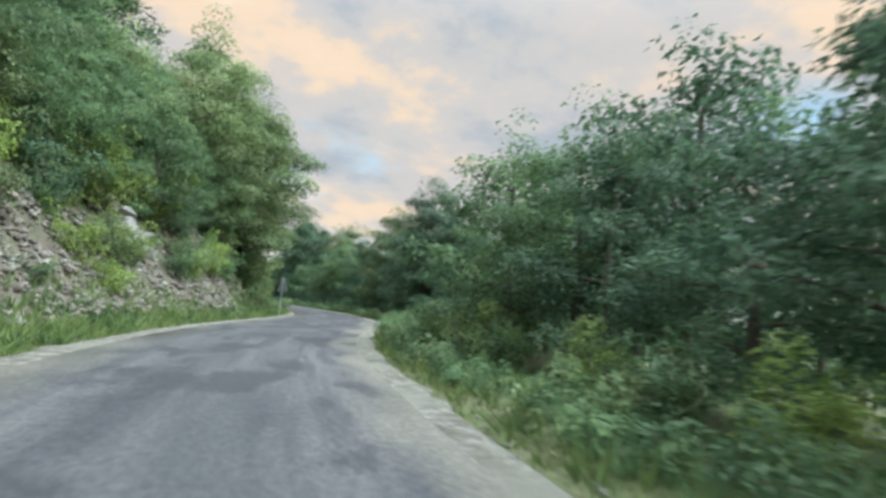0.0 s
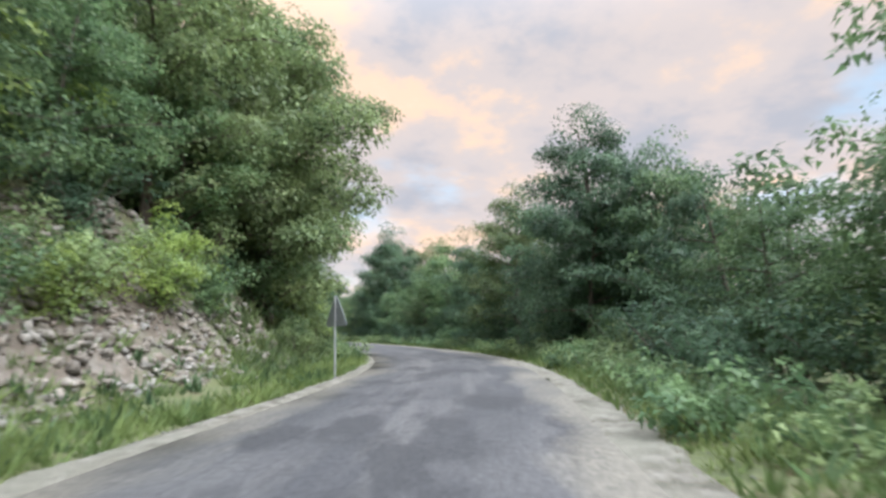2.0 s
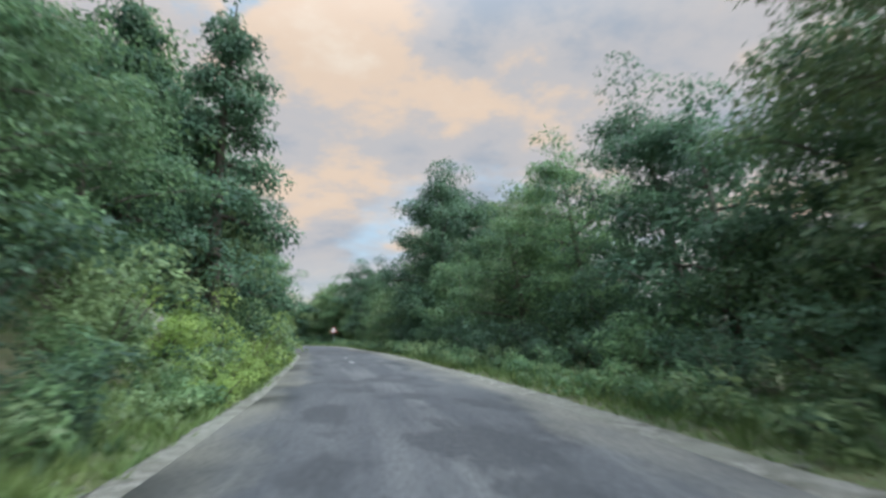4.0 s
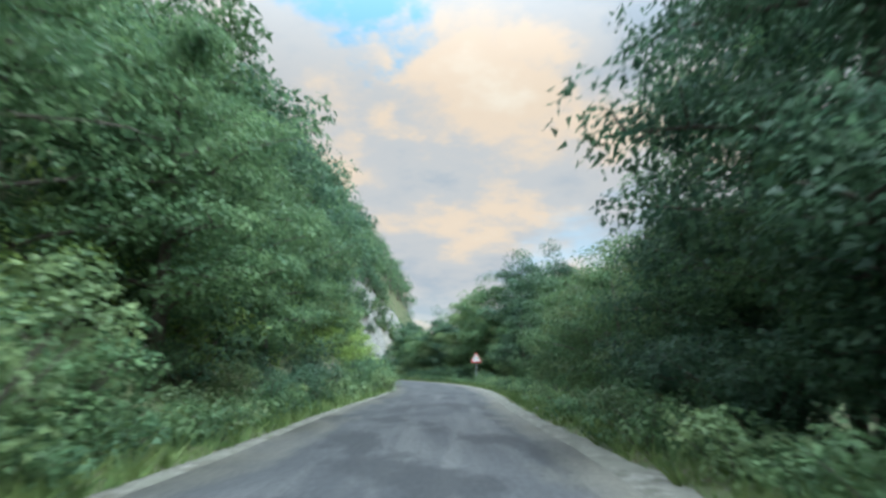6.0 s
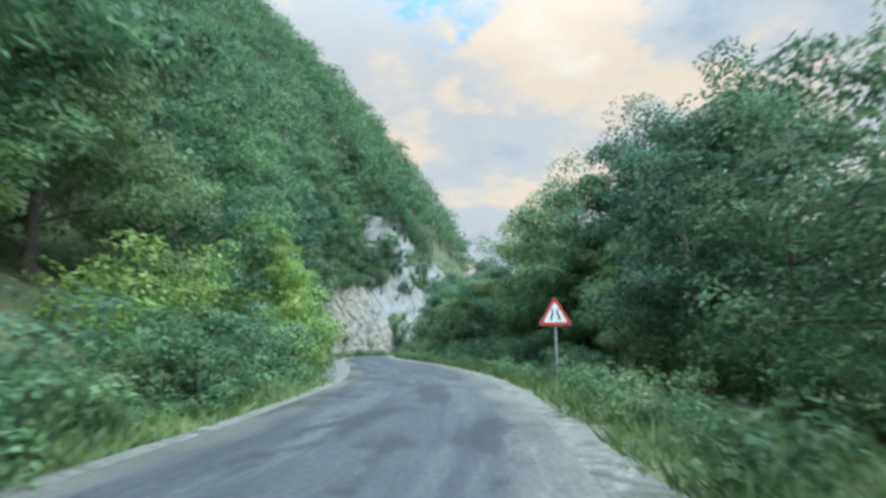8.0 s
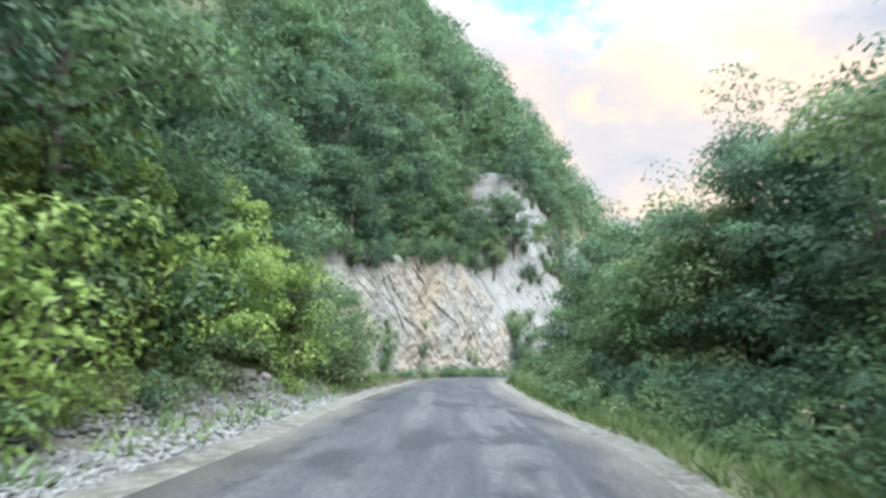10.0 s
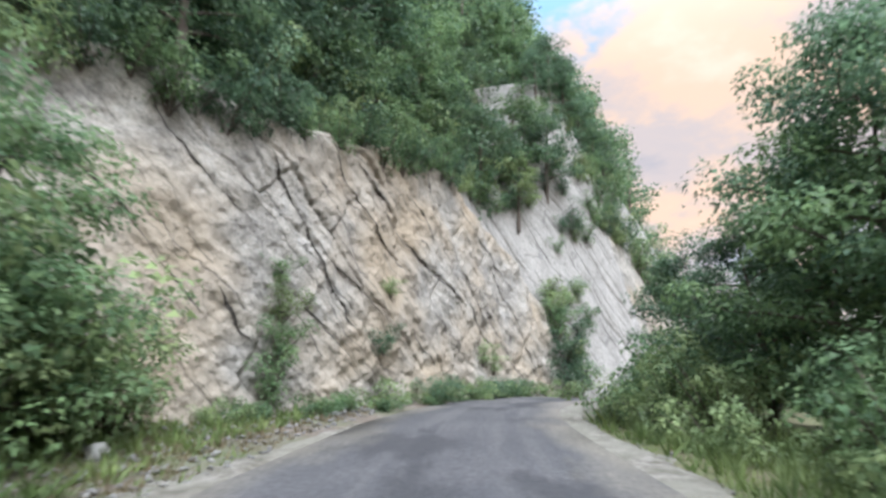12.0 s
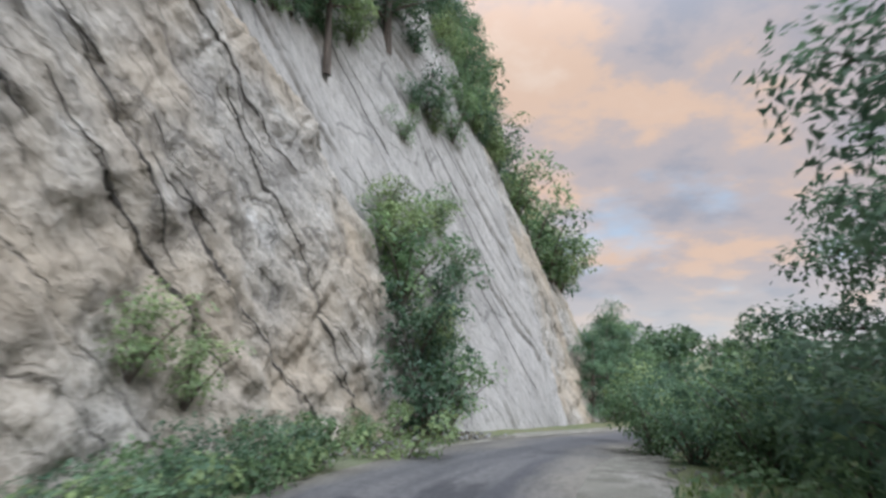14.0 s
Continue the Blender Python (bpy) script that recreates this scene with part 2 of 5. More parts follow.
M_SCREE = material("scree_earth", [(0.3, (0.075, 0.058, 0.043)), (0.5, (0.125, 0.10, 0.078)), (0.7, (0.175, 0.16, 0.14))], scale=1.2, bump=1.0, bump_scale=6, fine=0.4, stain=(0.09, 0.11, 0.05), stain_scale=0.35)
M_GRAVEL = material("limestone_gravel", [(0.36, (0.088, 0.08, 0.06)), (0.47, (0.148, 0.134, 0.108)), (0.62, (0.27, 0.25, 0.222))], scale=3.2, bump=1.0, bump_scale=22, fine=0.6, stain=(0.20, 0.19, 0.155), stain_scale=0.6)
M_METAL = material("galvanised_steel", [(0.3, (0.32, 0.33, 0.34)), (0.7, (0.42, 0.43, 0.44))], scale=6, bump=0.1, bump_scale=60, fine=0.1, rough=0.5)
M_SIGNBACK = material("grey_sign_back", [(0.3, (0.20, 0.22, 0.235)), (0.7, (0.25, 0.27, 0.285))], scale=5, bump=0.05, fine=0.1, rough=0.5)
M_PAINT = material("worn_road_paint", [(0.45, (0.11, 0.108, 0.11)), (0.58, (0.32, 0.32, 0.31))], scale=9, detail=8, bump=0.1, bump_scale=40, fine=0.2, rough=0.7)
M_RED = material("red_sign_paint", [(0.3, (0.46, 0.035, 0.03)), (0.7, (0.55, 0.05, 0.04))], scale=8, bump=0.0, fine=0.1, rough=0.4)
M_WHITE = material("white_sign_paint", [(0.3, (0.68, 0.68, 0.66)), (0.7, (0.8, 0.8, 0.78))], scale=8, bump=0.0, fine=0.08, rough=0.4)
M_BLACK = material("black_sign_paint", [(0.3, (0.02, 0.02, 0.02)), (0.7, (0.035, 0.035, 0.035))], scale=8, bump=0.0, fine=0.1, rough=0.4)


def asphalt():
    """Worn asphalt: paler wheel tracks, dark sealed streaks along the road, fine grain. UV: metres across, metres along."""
    m = bpy.data.materials.new("worn_asphalt")
    m.use_nodes = True
    nd, ln = m.node_tree.nodes, m.node_tree.links
    bsdf = nd["Principled BSDF"]
    bsdf.inputs["Roughness"].default_value = 0.75
    tc = nd.new("ShaderNodeTexCoord")

    def nz(scale, stretch, detail=4):
        mp = nd.new("ShaderNodeMapping"); mp.inputs["Scale"].default_value = stretch
        ln.new(tc.outputs["UV"], mp.inputs[0])
        n = nd.new("ShaderNodeTexNoise")
        n.inputs["Scale"].default_value, n.inputs["Detail"].default_value, n.inputs["Roughness"].default_value = scale, detail, 0.6
        ln.new(mp.outputs[0], n.inputs["Vector"])
        return n.outputs[0]

    def rg(src, a, b, lo, hi):
        mr = nd.new("ShaderNodeMapRange")
        for i, v in enumerate((a, b, lo, hi)):
            mr.inputs[i + 1].default_value = v
        ln.new(src, mr.inputs[0])
        return mr.outputs[0]

    def mixc(fac, a, b):
        x = nd.new("ShaderNodeMix"); x.data_type = 'RGBA'; x.clamp_factor = True
        ln.new(fac, x.inputs[0])
        for k, c in ((6, a), (7, b)):
            if isinstance(c, tuple):
                x.inputs[k].default_value = (*c, 1)
            else:
                ln.new(c, x.inputs[k])
        return x.outputs[2]

    base = mixc(rg(nz(0.5, (1, 0.5, 1)), 0.35, 0.65, 0, 1), (0.044, 0.044, 0.049), (0.073, 0.071, 0.075))
    tracks = mixc(rg(nz(1.0, (1.1, 0.07, 1), 3), 0.48, 0.66, 0, 0.85), base, (0.103, 0.099, 0.099))
    sealed = mixc(rg(nz(1.0, (1.6, 0.12, 1), 2), 0.54, 0.63, 0, 0.8), tracks, (0.043, 0.043, 0.049))
    sealed = mixc(rg(nz(0.8, (1, 0.4, 1), 6), 0.51, 0.585, 0, 0.85), sealed, (0.029, 0.029, 0.033))
    # gravel dust driven in from the edges
    ed = nd.new("ShaderNodeUVMap"); ed.uv_map = "Edge"
    sx = nd.new("ShaderNodeSeparateXYZ"); ln.new(ed.outputs[0], sx.inputs[0])
    ragged = nd.new("ShaderNodeMath"); ragged.operation = 'MULTIPLY_ADD'
    ln.new(nz(0.9, (1, 0.35, 1), 6), ragged.inputs[0]); ragged.inputs[1].default_value = 2.4
    ln.new(sx.outputs[0], ragged.inputs[2])
    sealed = mixc(rg(ragged.outputs[0], 1.5, 2.3, 0.95, 0), sealed, (0.15, 0.136, 0.113))
    grain = rg(nz(14, (1, 0.6, 1), 6), 0.3, 0.7, 0.62, 1.38)
    sc = nd.new("ShaderNodeVectorMath"); sc.operation = 'SCALE'
    ln.new(sealed, sc.inputs[0]); ln.new(grain, sc.inputs[3])
    ln.new(sc.outputs[0], bsdf.inputs["Base Color"])
    b = nd.new("ShaderNodeBump"); b.inputs["Strength"].default_value, b.inputs["Distance"].default_value = 0.4, 0.01
    ln.new(nz(60, (1, 1, 1), 3), b.inputs["Height"]); ln.new(b.outputs[0], bsdf.inputs["Normal"])
    return m


M_ASPHALT = asphalt()

# ---------------------------------------------------------------- mesh helpers


def mesh_np(name, verts, faces, mat, smooth=False):
    """A mesh from numpy arrays: verts (n, 3), faces (m, 3) or (m, 4)."""
    me = bpy.data.meshes.new(name)
    verts, faces = np.asarray(verts, np.float32), np.asarray(faces, np.int32)
    k = faces.shape[1]
    me.vertices.add(len(verts)); me.vertices.foreach_set("co", verts.ravel())
    me.loops.add(faces.size); me.loops.foreach_set("vertex_index", faces.ravel())
    me.polygons.add(len(faces))
    me.polygons.foreach_set("loop_start", np.arange(0, faces.size, k, dtype=np.int32))
    me.polygons.foreach_set("loop_total", np.full(len(faces), k, np.int32))
    if smooth:
        me.polygons.foreach_set("use_smooth", np.ones(len(faces), bool))
    me.update(calc_edges=True)
    me.materials.append(mat)
    return me


def from_bm(name, bm, mat):
    me = bpy.data.meshes.new(name)
    bm.to_mesh(me); bm.free()
    me.materials.append(mat)
    return me


def part(name, me, parent, label=""):
    ob = new(name, me)
    ob.parent = parent
    if label:
        ob["label"] = label
    return ob


def tube(points, radii, sides=7):
    """A tapered tube through points: verts, quads."""
    pts, vs, fs = [Vector(p) for p in points], [], []
    for i, p in enumerate(pts):
        d = (pts[min(i + 1, len(pts) - 1)] - pts[max(i - 1, 0)]).normalized()
        a = d.orthogonal().normalized(); b = d.cross(a)
        for k in range(sides):
            w = 2 * math.pi * k / sides
            vs.append(p + (a * math.cos(w) + b * math.sin(w)) * radii[i])
    for i in range(len(pts) - 1):
        for k in range(sides):
            q = (k + 1) % sides
            fs.append((i * sides + k, i * sides + q, (i + 1) * sides + q, (i + 1) * sides + k))
    return [tuple(v) for v in vs], fs


def join(pieces):
    vs, fs = [], []
    for v, f in pieces:
        n = len(vs)
        vs += v
        fs += [tuple(i + n for i in q) for q in f]
    return np.array(vs), np.array(fs)


# ---------------------------------------------------------------- the line of the road
CENTRE = [(-4.0, -95), (-3.9, -75), (-3.6, -58), (-3.4, -48), (-3.1, -41), (-2.4, -35), (-1.2, -29), (0.35, -22), (1.35, -15), (1.5, -7.5), (0.65, 1), (-1.05, 11.5),
          (-2.4, 18), (-3.5, 23.5), (-4.8, 29.5), (-6.5, 37), (-9.3, 47), (-11.9, 57.5), (-14.9, 67.3), (-19.7, 78.5), (-26.4, 89.9), (-30.2, 95.3),
          (-36.4, 104.6), (-40.2, 111), (-41.9, 115.5), (-42.3, 120), (-41.9, 124.5), (-40.7, 129), (-38.3, 134.5), (-34.5, 140.5), (-29, 147), (-22, 153.5), (-12, 161), (0, 168), (20, 178), (60, 195)]


def spline(pts, step):
    """Catmull-Rom through pts, resampled evenly."""
    p = np.array(pts, float)
    p = np.vstack([2 * p[0] - p[1], p, 2 * p[-1] - p[-2]])
    out = []
    for i in range(1, len(p) - 2):
        for u in np.linspace(0, 1, 20, endpoint=False):
            a, b, c, d = p[i - 1:i + 3]
            out.append(0.5 * (2 * b + (c - a) * u + (2 * a - 5 * b + 4 * c - d) * u * u + (3 * b - a - 3 * c + d) * u ** 3))
    out = np.array(out + [p[-2]])
    s = np.r_[0, np.cumsum(np.linalg.norm(np.diff(out, axis=0), axis=1))]
    for k in range(2):
        out[2:-2, k] = np.convolve(out[:, k], np.ones(5) / 5, "valid")
    t = np.arange(0, s[-1], step)
    return np.stack([np.interp(t, s, out[:, 0]), np.interp(t, s, out[:, 1])], 1)


LINE = spline(CENTRE, 0.5)
TAN = np.gradient(LINE, axis=0); TAN /= np.linalg.norm(TAN, axis=1)[:, None]
LEFT = np.stack([-TAN[:, 1], TAN[:, 0]], 1)
ARC = np.arange(len(LINE)) * 0.5
# the road narrows below the cliff: half width by y
HALF = np.where(np.arange(len(LINE)) < 300, 2.85, np.interp(LINE[:, 1], (92, 105, 113, 118, 123, 128), (2.85, 2.5, 2.15, 2.0, 1.65, 1.55)))


# beyond the cliff's middle the road runs downhill
GRADE_Y, GRADE_Z = (116, 120, 124, 128, 133, 140, 150, 400), (0, -.08, -.3, -.6, -1.0, -1.6, -2.2, -4.0)
DROP = np.where(np.arange(len(LINE)) < 300, 0, np.interp(LINE[:, 1], GRADE_Y, GRADE_Z))


def road_at(y):
    """Index of the line's sample at that y (the road runs along +y)."""
    return int(np.argmin(np.abs(LINE[:340, 1] - y) if y < 60 else np.abs(LINE[:, 1] - y)))


def beside(y, d, side=-1):
    """The place d metres beyond the road's edge at the sample of that y; side -1 left, 1 right."""
    i = road_at(y)
    along = min(.5, max(-.5, (y - LINE[i, 1]) / max(.3, TAN[i, 1])))
    p = LINE[i] + TAN[i] * along - side * LEFT[i] * (HALF[i] + d)
    return float(p[0]), float(p[1])


def lateral(xy):
    """Signed distance beyond the road's edge (negative inside), side, and y of the nearest sample, for many points."""
    xy = np.atleast_2d(xy)
    d, side, yc = np.empty(len(xy)), np.empty(len(xy)), np.empty(len(xy))
    for a in range(0, len(xy), 4000):
        q = xy[a:a + 4000]
        dd = ((q[:, None] - LINE[None, ::2]) ** 2).sum(-1)
        k = dd.argmin(1) * 2
        d[a:a + 4000] = np.sqrt(dd.min(1)) - HALF[k]
        side[a:a + 4000] = np.where(((q - LINE[k]) * LEFT[k]).sum(-1) > 0, -1, 1)
        yc[a:a + 4000] = ARC[k] - 95
    return d, side, yc


def smooth(a, b, x):
    t = np.clip((x - a) / (b - a), 0, 1)
    return t * t * (3 - 2 * t)


# hillside profiles left of the road: metres beyond the edge, metres up
PROFILE_SCREE = ((-3, 0, .6, 1.8, 2.6, 3.4, 4.4, 5.4, 7, 9, 20, 60, 200), (-.1, -.05, -.02, .12, .65, 1.65, 3.0, 4.1, 5.3, 6.6, 15, 48, 120))
PROFILE_BANK = ((-3, 0, .6, 1.3, 3, 6, 12, 30, 80, 200), (-.1, -.05, -.02, .1, 1.1, 3.2, 8.5, 27, 75, 150))
PROFILE_CLIFF = ((-40, -8, .5, 1.5, 3.0, 4.5, 6.5, 14, 32, 100, 200), (-1.2, -.02, 0.1, 2, 6.5, 10.5, 14.2, 26, 50, 120, 170))   # by metres behind the cliff's foot
PROFILE_RIGHT = ((-3, 0, .6, 4, 12, 60, 300), (-.1, -.05, -.02, -.15, -.9, -6, -16))
ARC_AT = lambda y: ARC[road_at(y)] - 95


def waves(x, y):
    """Cheap smooth unevenness."""
    return (np.sin(x * .9 + 1.3 * np.sin(y * .37)) * np.cos(y * .8 + .7 * np.sin(x * .5)) + .5 * np.sin(x * 2.1 + y * 1.7) * np.cos(y * 2.3 - x * 1.1)) / 1.5


# foot of the cliff, and the hill's edge beyond it
BASE_LINE = [(-50, 95), (-45.5, 97.5), (-43.2, 101), (-42.6, 105), (-42.8, 108), (-43.3, 111.8), (-43.7, 114.5), (-44.2, 118), (-44.6, 122), (-44.3, 126), (-43.4, 130), (-42.6, 134), (-42.2, 140), (-42.4, 148), (-43.5, 158)]
HILL_EDGE = np.array(BASE_LINE[1:] + [(-46, 172), (-52, 195), (-66, 240), (-140, 420), (-900, 2700)])


def ground_height(x, y):
    x, y = np.atleast_1d(x).astype(float), np.atleast_1d(y).astype(float)
    d, side, a = lateral(np.stack([x, y], 1))
    wc = smooth(96.5, 102.5, y)
    ws = 1 - smooth(A_SCREE1 - 4, A_SCREE1 + 6, a)
    behind = np.interp(y, HILL_EDGE[:, 1], HILL_EDGE[:, 0]) - x
    left = (1 - wc) * ((1 - ws) * np.interp(d, *PROFILE_BANK) + ws * np.interp(d, *PROFILE_SCREE)) + wc * np.interp(behind, *PROFILE_CLIFF)
    right = np.interp(d, *PROFILE_RIGHT)
    z = np.where(side < 0, left + np.minimum(np.interp(d, (-3, 0, .6), (-.1, -.05, 0)), 0), right)
    z = z + np.interp(y, GRADE_Y, GRADE_Z) * np.clip(1 - (d - 6) / 20, 0, 1)
    rough = np.where(side < 0, np.where(wc > .5, np.clip((behind - 5) / 4, 0, 1), np.clip((d - .6) / 4, 0, 1)) * .55, np.clip((d - .6) / 4, 0, 1) * .2)
    fade = np.clip(1 - d / 250, 0, 1)
    return z + rough * fade * waves(x, y) * np.clip(1 + d / 25, 1, 3) + np.clip((d - .5) / 1.5, 0, 1) * .05 * waves(x * 4, y * 4)


A_SCREE1 = ARC_AT(-17)

# ---------------------------------------------------------------- noise for relief


def vnoise(x, y, seed=0):
    """Value noise on a lattice, about -1 to 1."""
    xi, yi = np.floor(x).astype(np.int64), np.floor(y).astype(np.int64)
    fx, fy = x - xi, y - yi
    fx, fy = fx * fx * (3 - 2 * fx), fy * fy * (3 - 2 * fy)

    def h(a, b):
        n = (a * 374761393 + b * 668265263 + seed * 974634777) & 0x7fffffff
        n = ((n ^ (n >> 13)) * 1274126177) & 0x7fffffff
        return ((n ^ (n >> 16)) & 0xffff) / 32767.5 - 1
    a = h(xi, yi) * (1 - fx) + h(xi + 1, yi) * fx
    b = h(xi, yi + 1) * (1 - fx) + h(xi + 1, yi + 1) * fx
    return a * (1 - fy) + b * fy


def fbm(x, y, octaves=4, seed=0):
    v, amp, total = 0, 1.0, 0.0
    for o in range(octaves):
        v = v + amp * vnoise(x * 2 ** o, y * 2 ** o, seed + o)
        total += amp
        amp *= 0.5
    return v / total


def grid_faces(nu, nv):
    i = np.arange(nu * nv).reshape(nu, nv)
    return np.stack([i[:-1, :-1], i[1:, :-1], i[1:, 1:], i[:-1, 1:]], -1).reshape(-1, 4)


# ---------------------------------------------------------------- ground


def stretch_axis(lo, hi, step, far):
    inner = list(np.arange(lo, hi + step, step))
    out, s = [], step
    p = inner[-1]
    while p < far:
        s *= 1.28
        p += s
        out.append(p)
    back, s, p = [], step, inner[0]
    while p > -far:
        s *= 1.28
        p -= s
        back.append(p)
    return np.array(back[::-1] + inner + out)


EARTH = ((-34.0, 93.0, 1.1), (-18.2, 59.2, 2.2), (-19.6, 61.8, 1.7), (-7.5, 13.8, 2.4))     # bare soil in the bank


def build_ground():
    xs, ys = stretch_axis(-64, 20, 0.6, 2600), stretch_axis(-70, 165, 0.6, 2600)
    gx, gy = np.meshgrid(xs, ys, indexing="ij")
    z = ground_height(gx.ravel(), gy.ravel())
    far = np.hypot(gx.ravel() + 20, gy.ravel() - 60)
    z = z * np.clip(1 - (far - 320) / 900, 0, 1) - np.clip((far - 320) / 60, 0, 20)
    v = np.stack([gx.ravel(), gy.ravel(), z], 1)
    faces = grid_faces(len(xs), len(ys))
    me = mesh_np("ground", v, faces, M_GROUND, True)
    # the broken slope of the scree is bare rock and earth
    me.materials.append(M_SCREE)
    c = v[faces].mean(1)
    d, side, a = lateral(c[:, :2])
    lim = .5 * vnoise(c[:, 0] * .6, c[:, 1] * .6, 8)
    bank = np.zeros(len(c), bool)
    for ex, ey, er in EARTH:
        bank |= (c[:, 0] - ex) ** 2 + (c[:, 1] - ey) ** 2 < (er + lim) ** 2
    bank |= (side < 0) & (c[:, 1] > 79) & (c[:, 1] < 99) & (d < 1.7 + lim)
    bank |= (side < 0) & (c[:, 1] > 100) & (c[:, 1] < 127) & (d < 4 + lim)
    bare = bank | (side < 0) & (d > 2.0 + lim) & (d < 5.3 + lim) & (a < A_SCREE1 + 1 + 4 * lim) & (a > -80)
    me.polygons.foreach_set("material_index", bare.astype(np.int32))
    ob = new("ground", me)
    tagged(ob, "wooded hillside ground of soil, moss and leaf litter", "ground", kind="structure")


build_ground()


def strip(name, offsets, heights, mat, i0, i1, wobble=0.0, step=1, seed=3):
    """A ribbon along the road: lateral offsets from the centre line (left positive) as functions of the sample index."""
    idx = np.arange(i0, i1, step)
    rows, uv, rim = [], [], []
    for k, i in enumerate(idx):
        for j, (o, h) in enumerate(zip(offsets(i), heights)):
            edge = wobble * (j in (0, len(heights) - 1)) * (vnoise(np.array([i * .33]), np.array([j * 7.1]), seed)[0] + .6 * vnoise(np.array([i * 1.1]), np.array([j * 3.3]), seed + 5)[0])
            p = LINE[i] + LEFT[i] * (o + edge)
            rows.append((p[0], p[1], h + DROP[i]))
            uv.append((o, ARC[i]))
            rim.append((HALF[i] - abs(o), 0))
    me = mesh_np(name, rows, grid_faces(len(idx), len(heights)), mat, True)
    layer = me.uv_layers.new(name="UVMap")
    vi = np.empty(len(me.loops), np.int32)
    me.loops.foreach_get("vertex_index", vi)
    layer.data.foreach_set("uv", np.array(uv, np.float32)[vi].ravel())
    layer = me.uv_layers.new(name="Edge")
    layer.data.foreach_set("uv", np.array(rim, np.float32)[vi].ravel())
    # faces must look up
    me.flip_normals() if me.polygons[0].normal.z < 0 else None
    return new(name, me)


END = len(LINE) - 2
road = strip("road", lambda i: [HALF[i] - .25, HALF[i] - .29, HALF[i] * .5, 0, -HALF[i] * .5, -HALF[i] + .29, -HALF[i] + .25], (-.06, .02, .045, .06, .045, .02, -.06), M_ASPHALT, 0, END, 0.14)
for dash, y0, y1 in ((1, 22.2, 24.8), (2, 28.0, 29.6)):
    ob = strip("road_marking", lambda i: [.08, -.08], (.066, .066), M_PAINT, road_at(y0), road_at(y1) + 1, .02, seed=30 + dash)
    tagged(ob, "worn remnant of a white centre dash on the asphalt", "road marking", kind="structure")
tagged(road, "narrow worn grey asphalt road with pale wheel tracks", "road", kind="structure")


def shoulder_width(i):
    y = LINE[i][1]
    return float(np.interp(y, (-60, -30, -10, 20, 60, 100, 112, 120, 130), (.2, .35, .25, .2, .3, .2, .3, 1.0, .3))), float(np.interp(y, (-60, -25, 0, 68, 84, 100, 104, 110, 122), (.25, .3, .08, .08, .4, .6, .95, .95, .7)))


for side_name, sg in (("right", -1), ("left", 1)):
    k = 0 if sg < 0 else 1
    ob = strip("gravel_shoulder", lambda i: [sg * (HALF[i] - .62), sg * (HALF[i] - .1), sg * (HALF[i] + .05), sg * (HALF[i] + .6 * shoulder_width(i)[k]), sg * (HALF[i] + shoulder_width(i)[k])], (-.004, .022, .012, .02, -.035), M_GRAVEL, 0, END, 0.34, seed=11 + k)
    tagged(ob, "pale limestone gravel shoulder along the asphalt edge", "road shoulder", kind="structure")

# ---------------------------------------------------------------- the cliff
BASE = spline(BASE_LINE, 0.055)
BT = np.gradient(BASE, axis=0); BT /= np.linalg.norm(BT, axis=1)[:, None]
BN = np.stack([BT[:, 1], -BT[:, 0]], 1)      # towards the road


def cliff_top(y):
    return np.interp(y, (95, 99, 103, 107, 111, 116, 119, 122, 124, 126, 128, 130, 135, 141, 150, 158), (2.5, 4.8, 7.0, 6.9, 7.4, 8.0, 8.8, 9.4, 9.8, 11, 15, 19, 19, 16.5, 13, 6))


def layers(q, seed, lo, hi, span):
    """Bedding: for a coordinate q, the layer's number, and the distance from its nearest boundary."""
    rng = np.random.default_rng(seed)
    b = [-30.0]
    while b[-1] < span:
        b.append(b[-1] + rng.uniform(lo, hi) * rng.choice([.5, 1, 1.5]))
    b = np.array(b)
    k = np.clip(np.searchsorted(b, q) - 1, 0, len(b) - 2)
    return k, q - b[k], b[k + 1] - q, rng.uniform(-1, 1, len(b)), rng.uniform(0, 1, len(b))


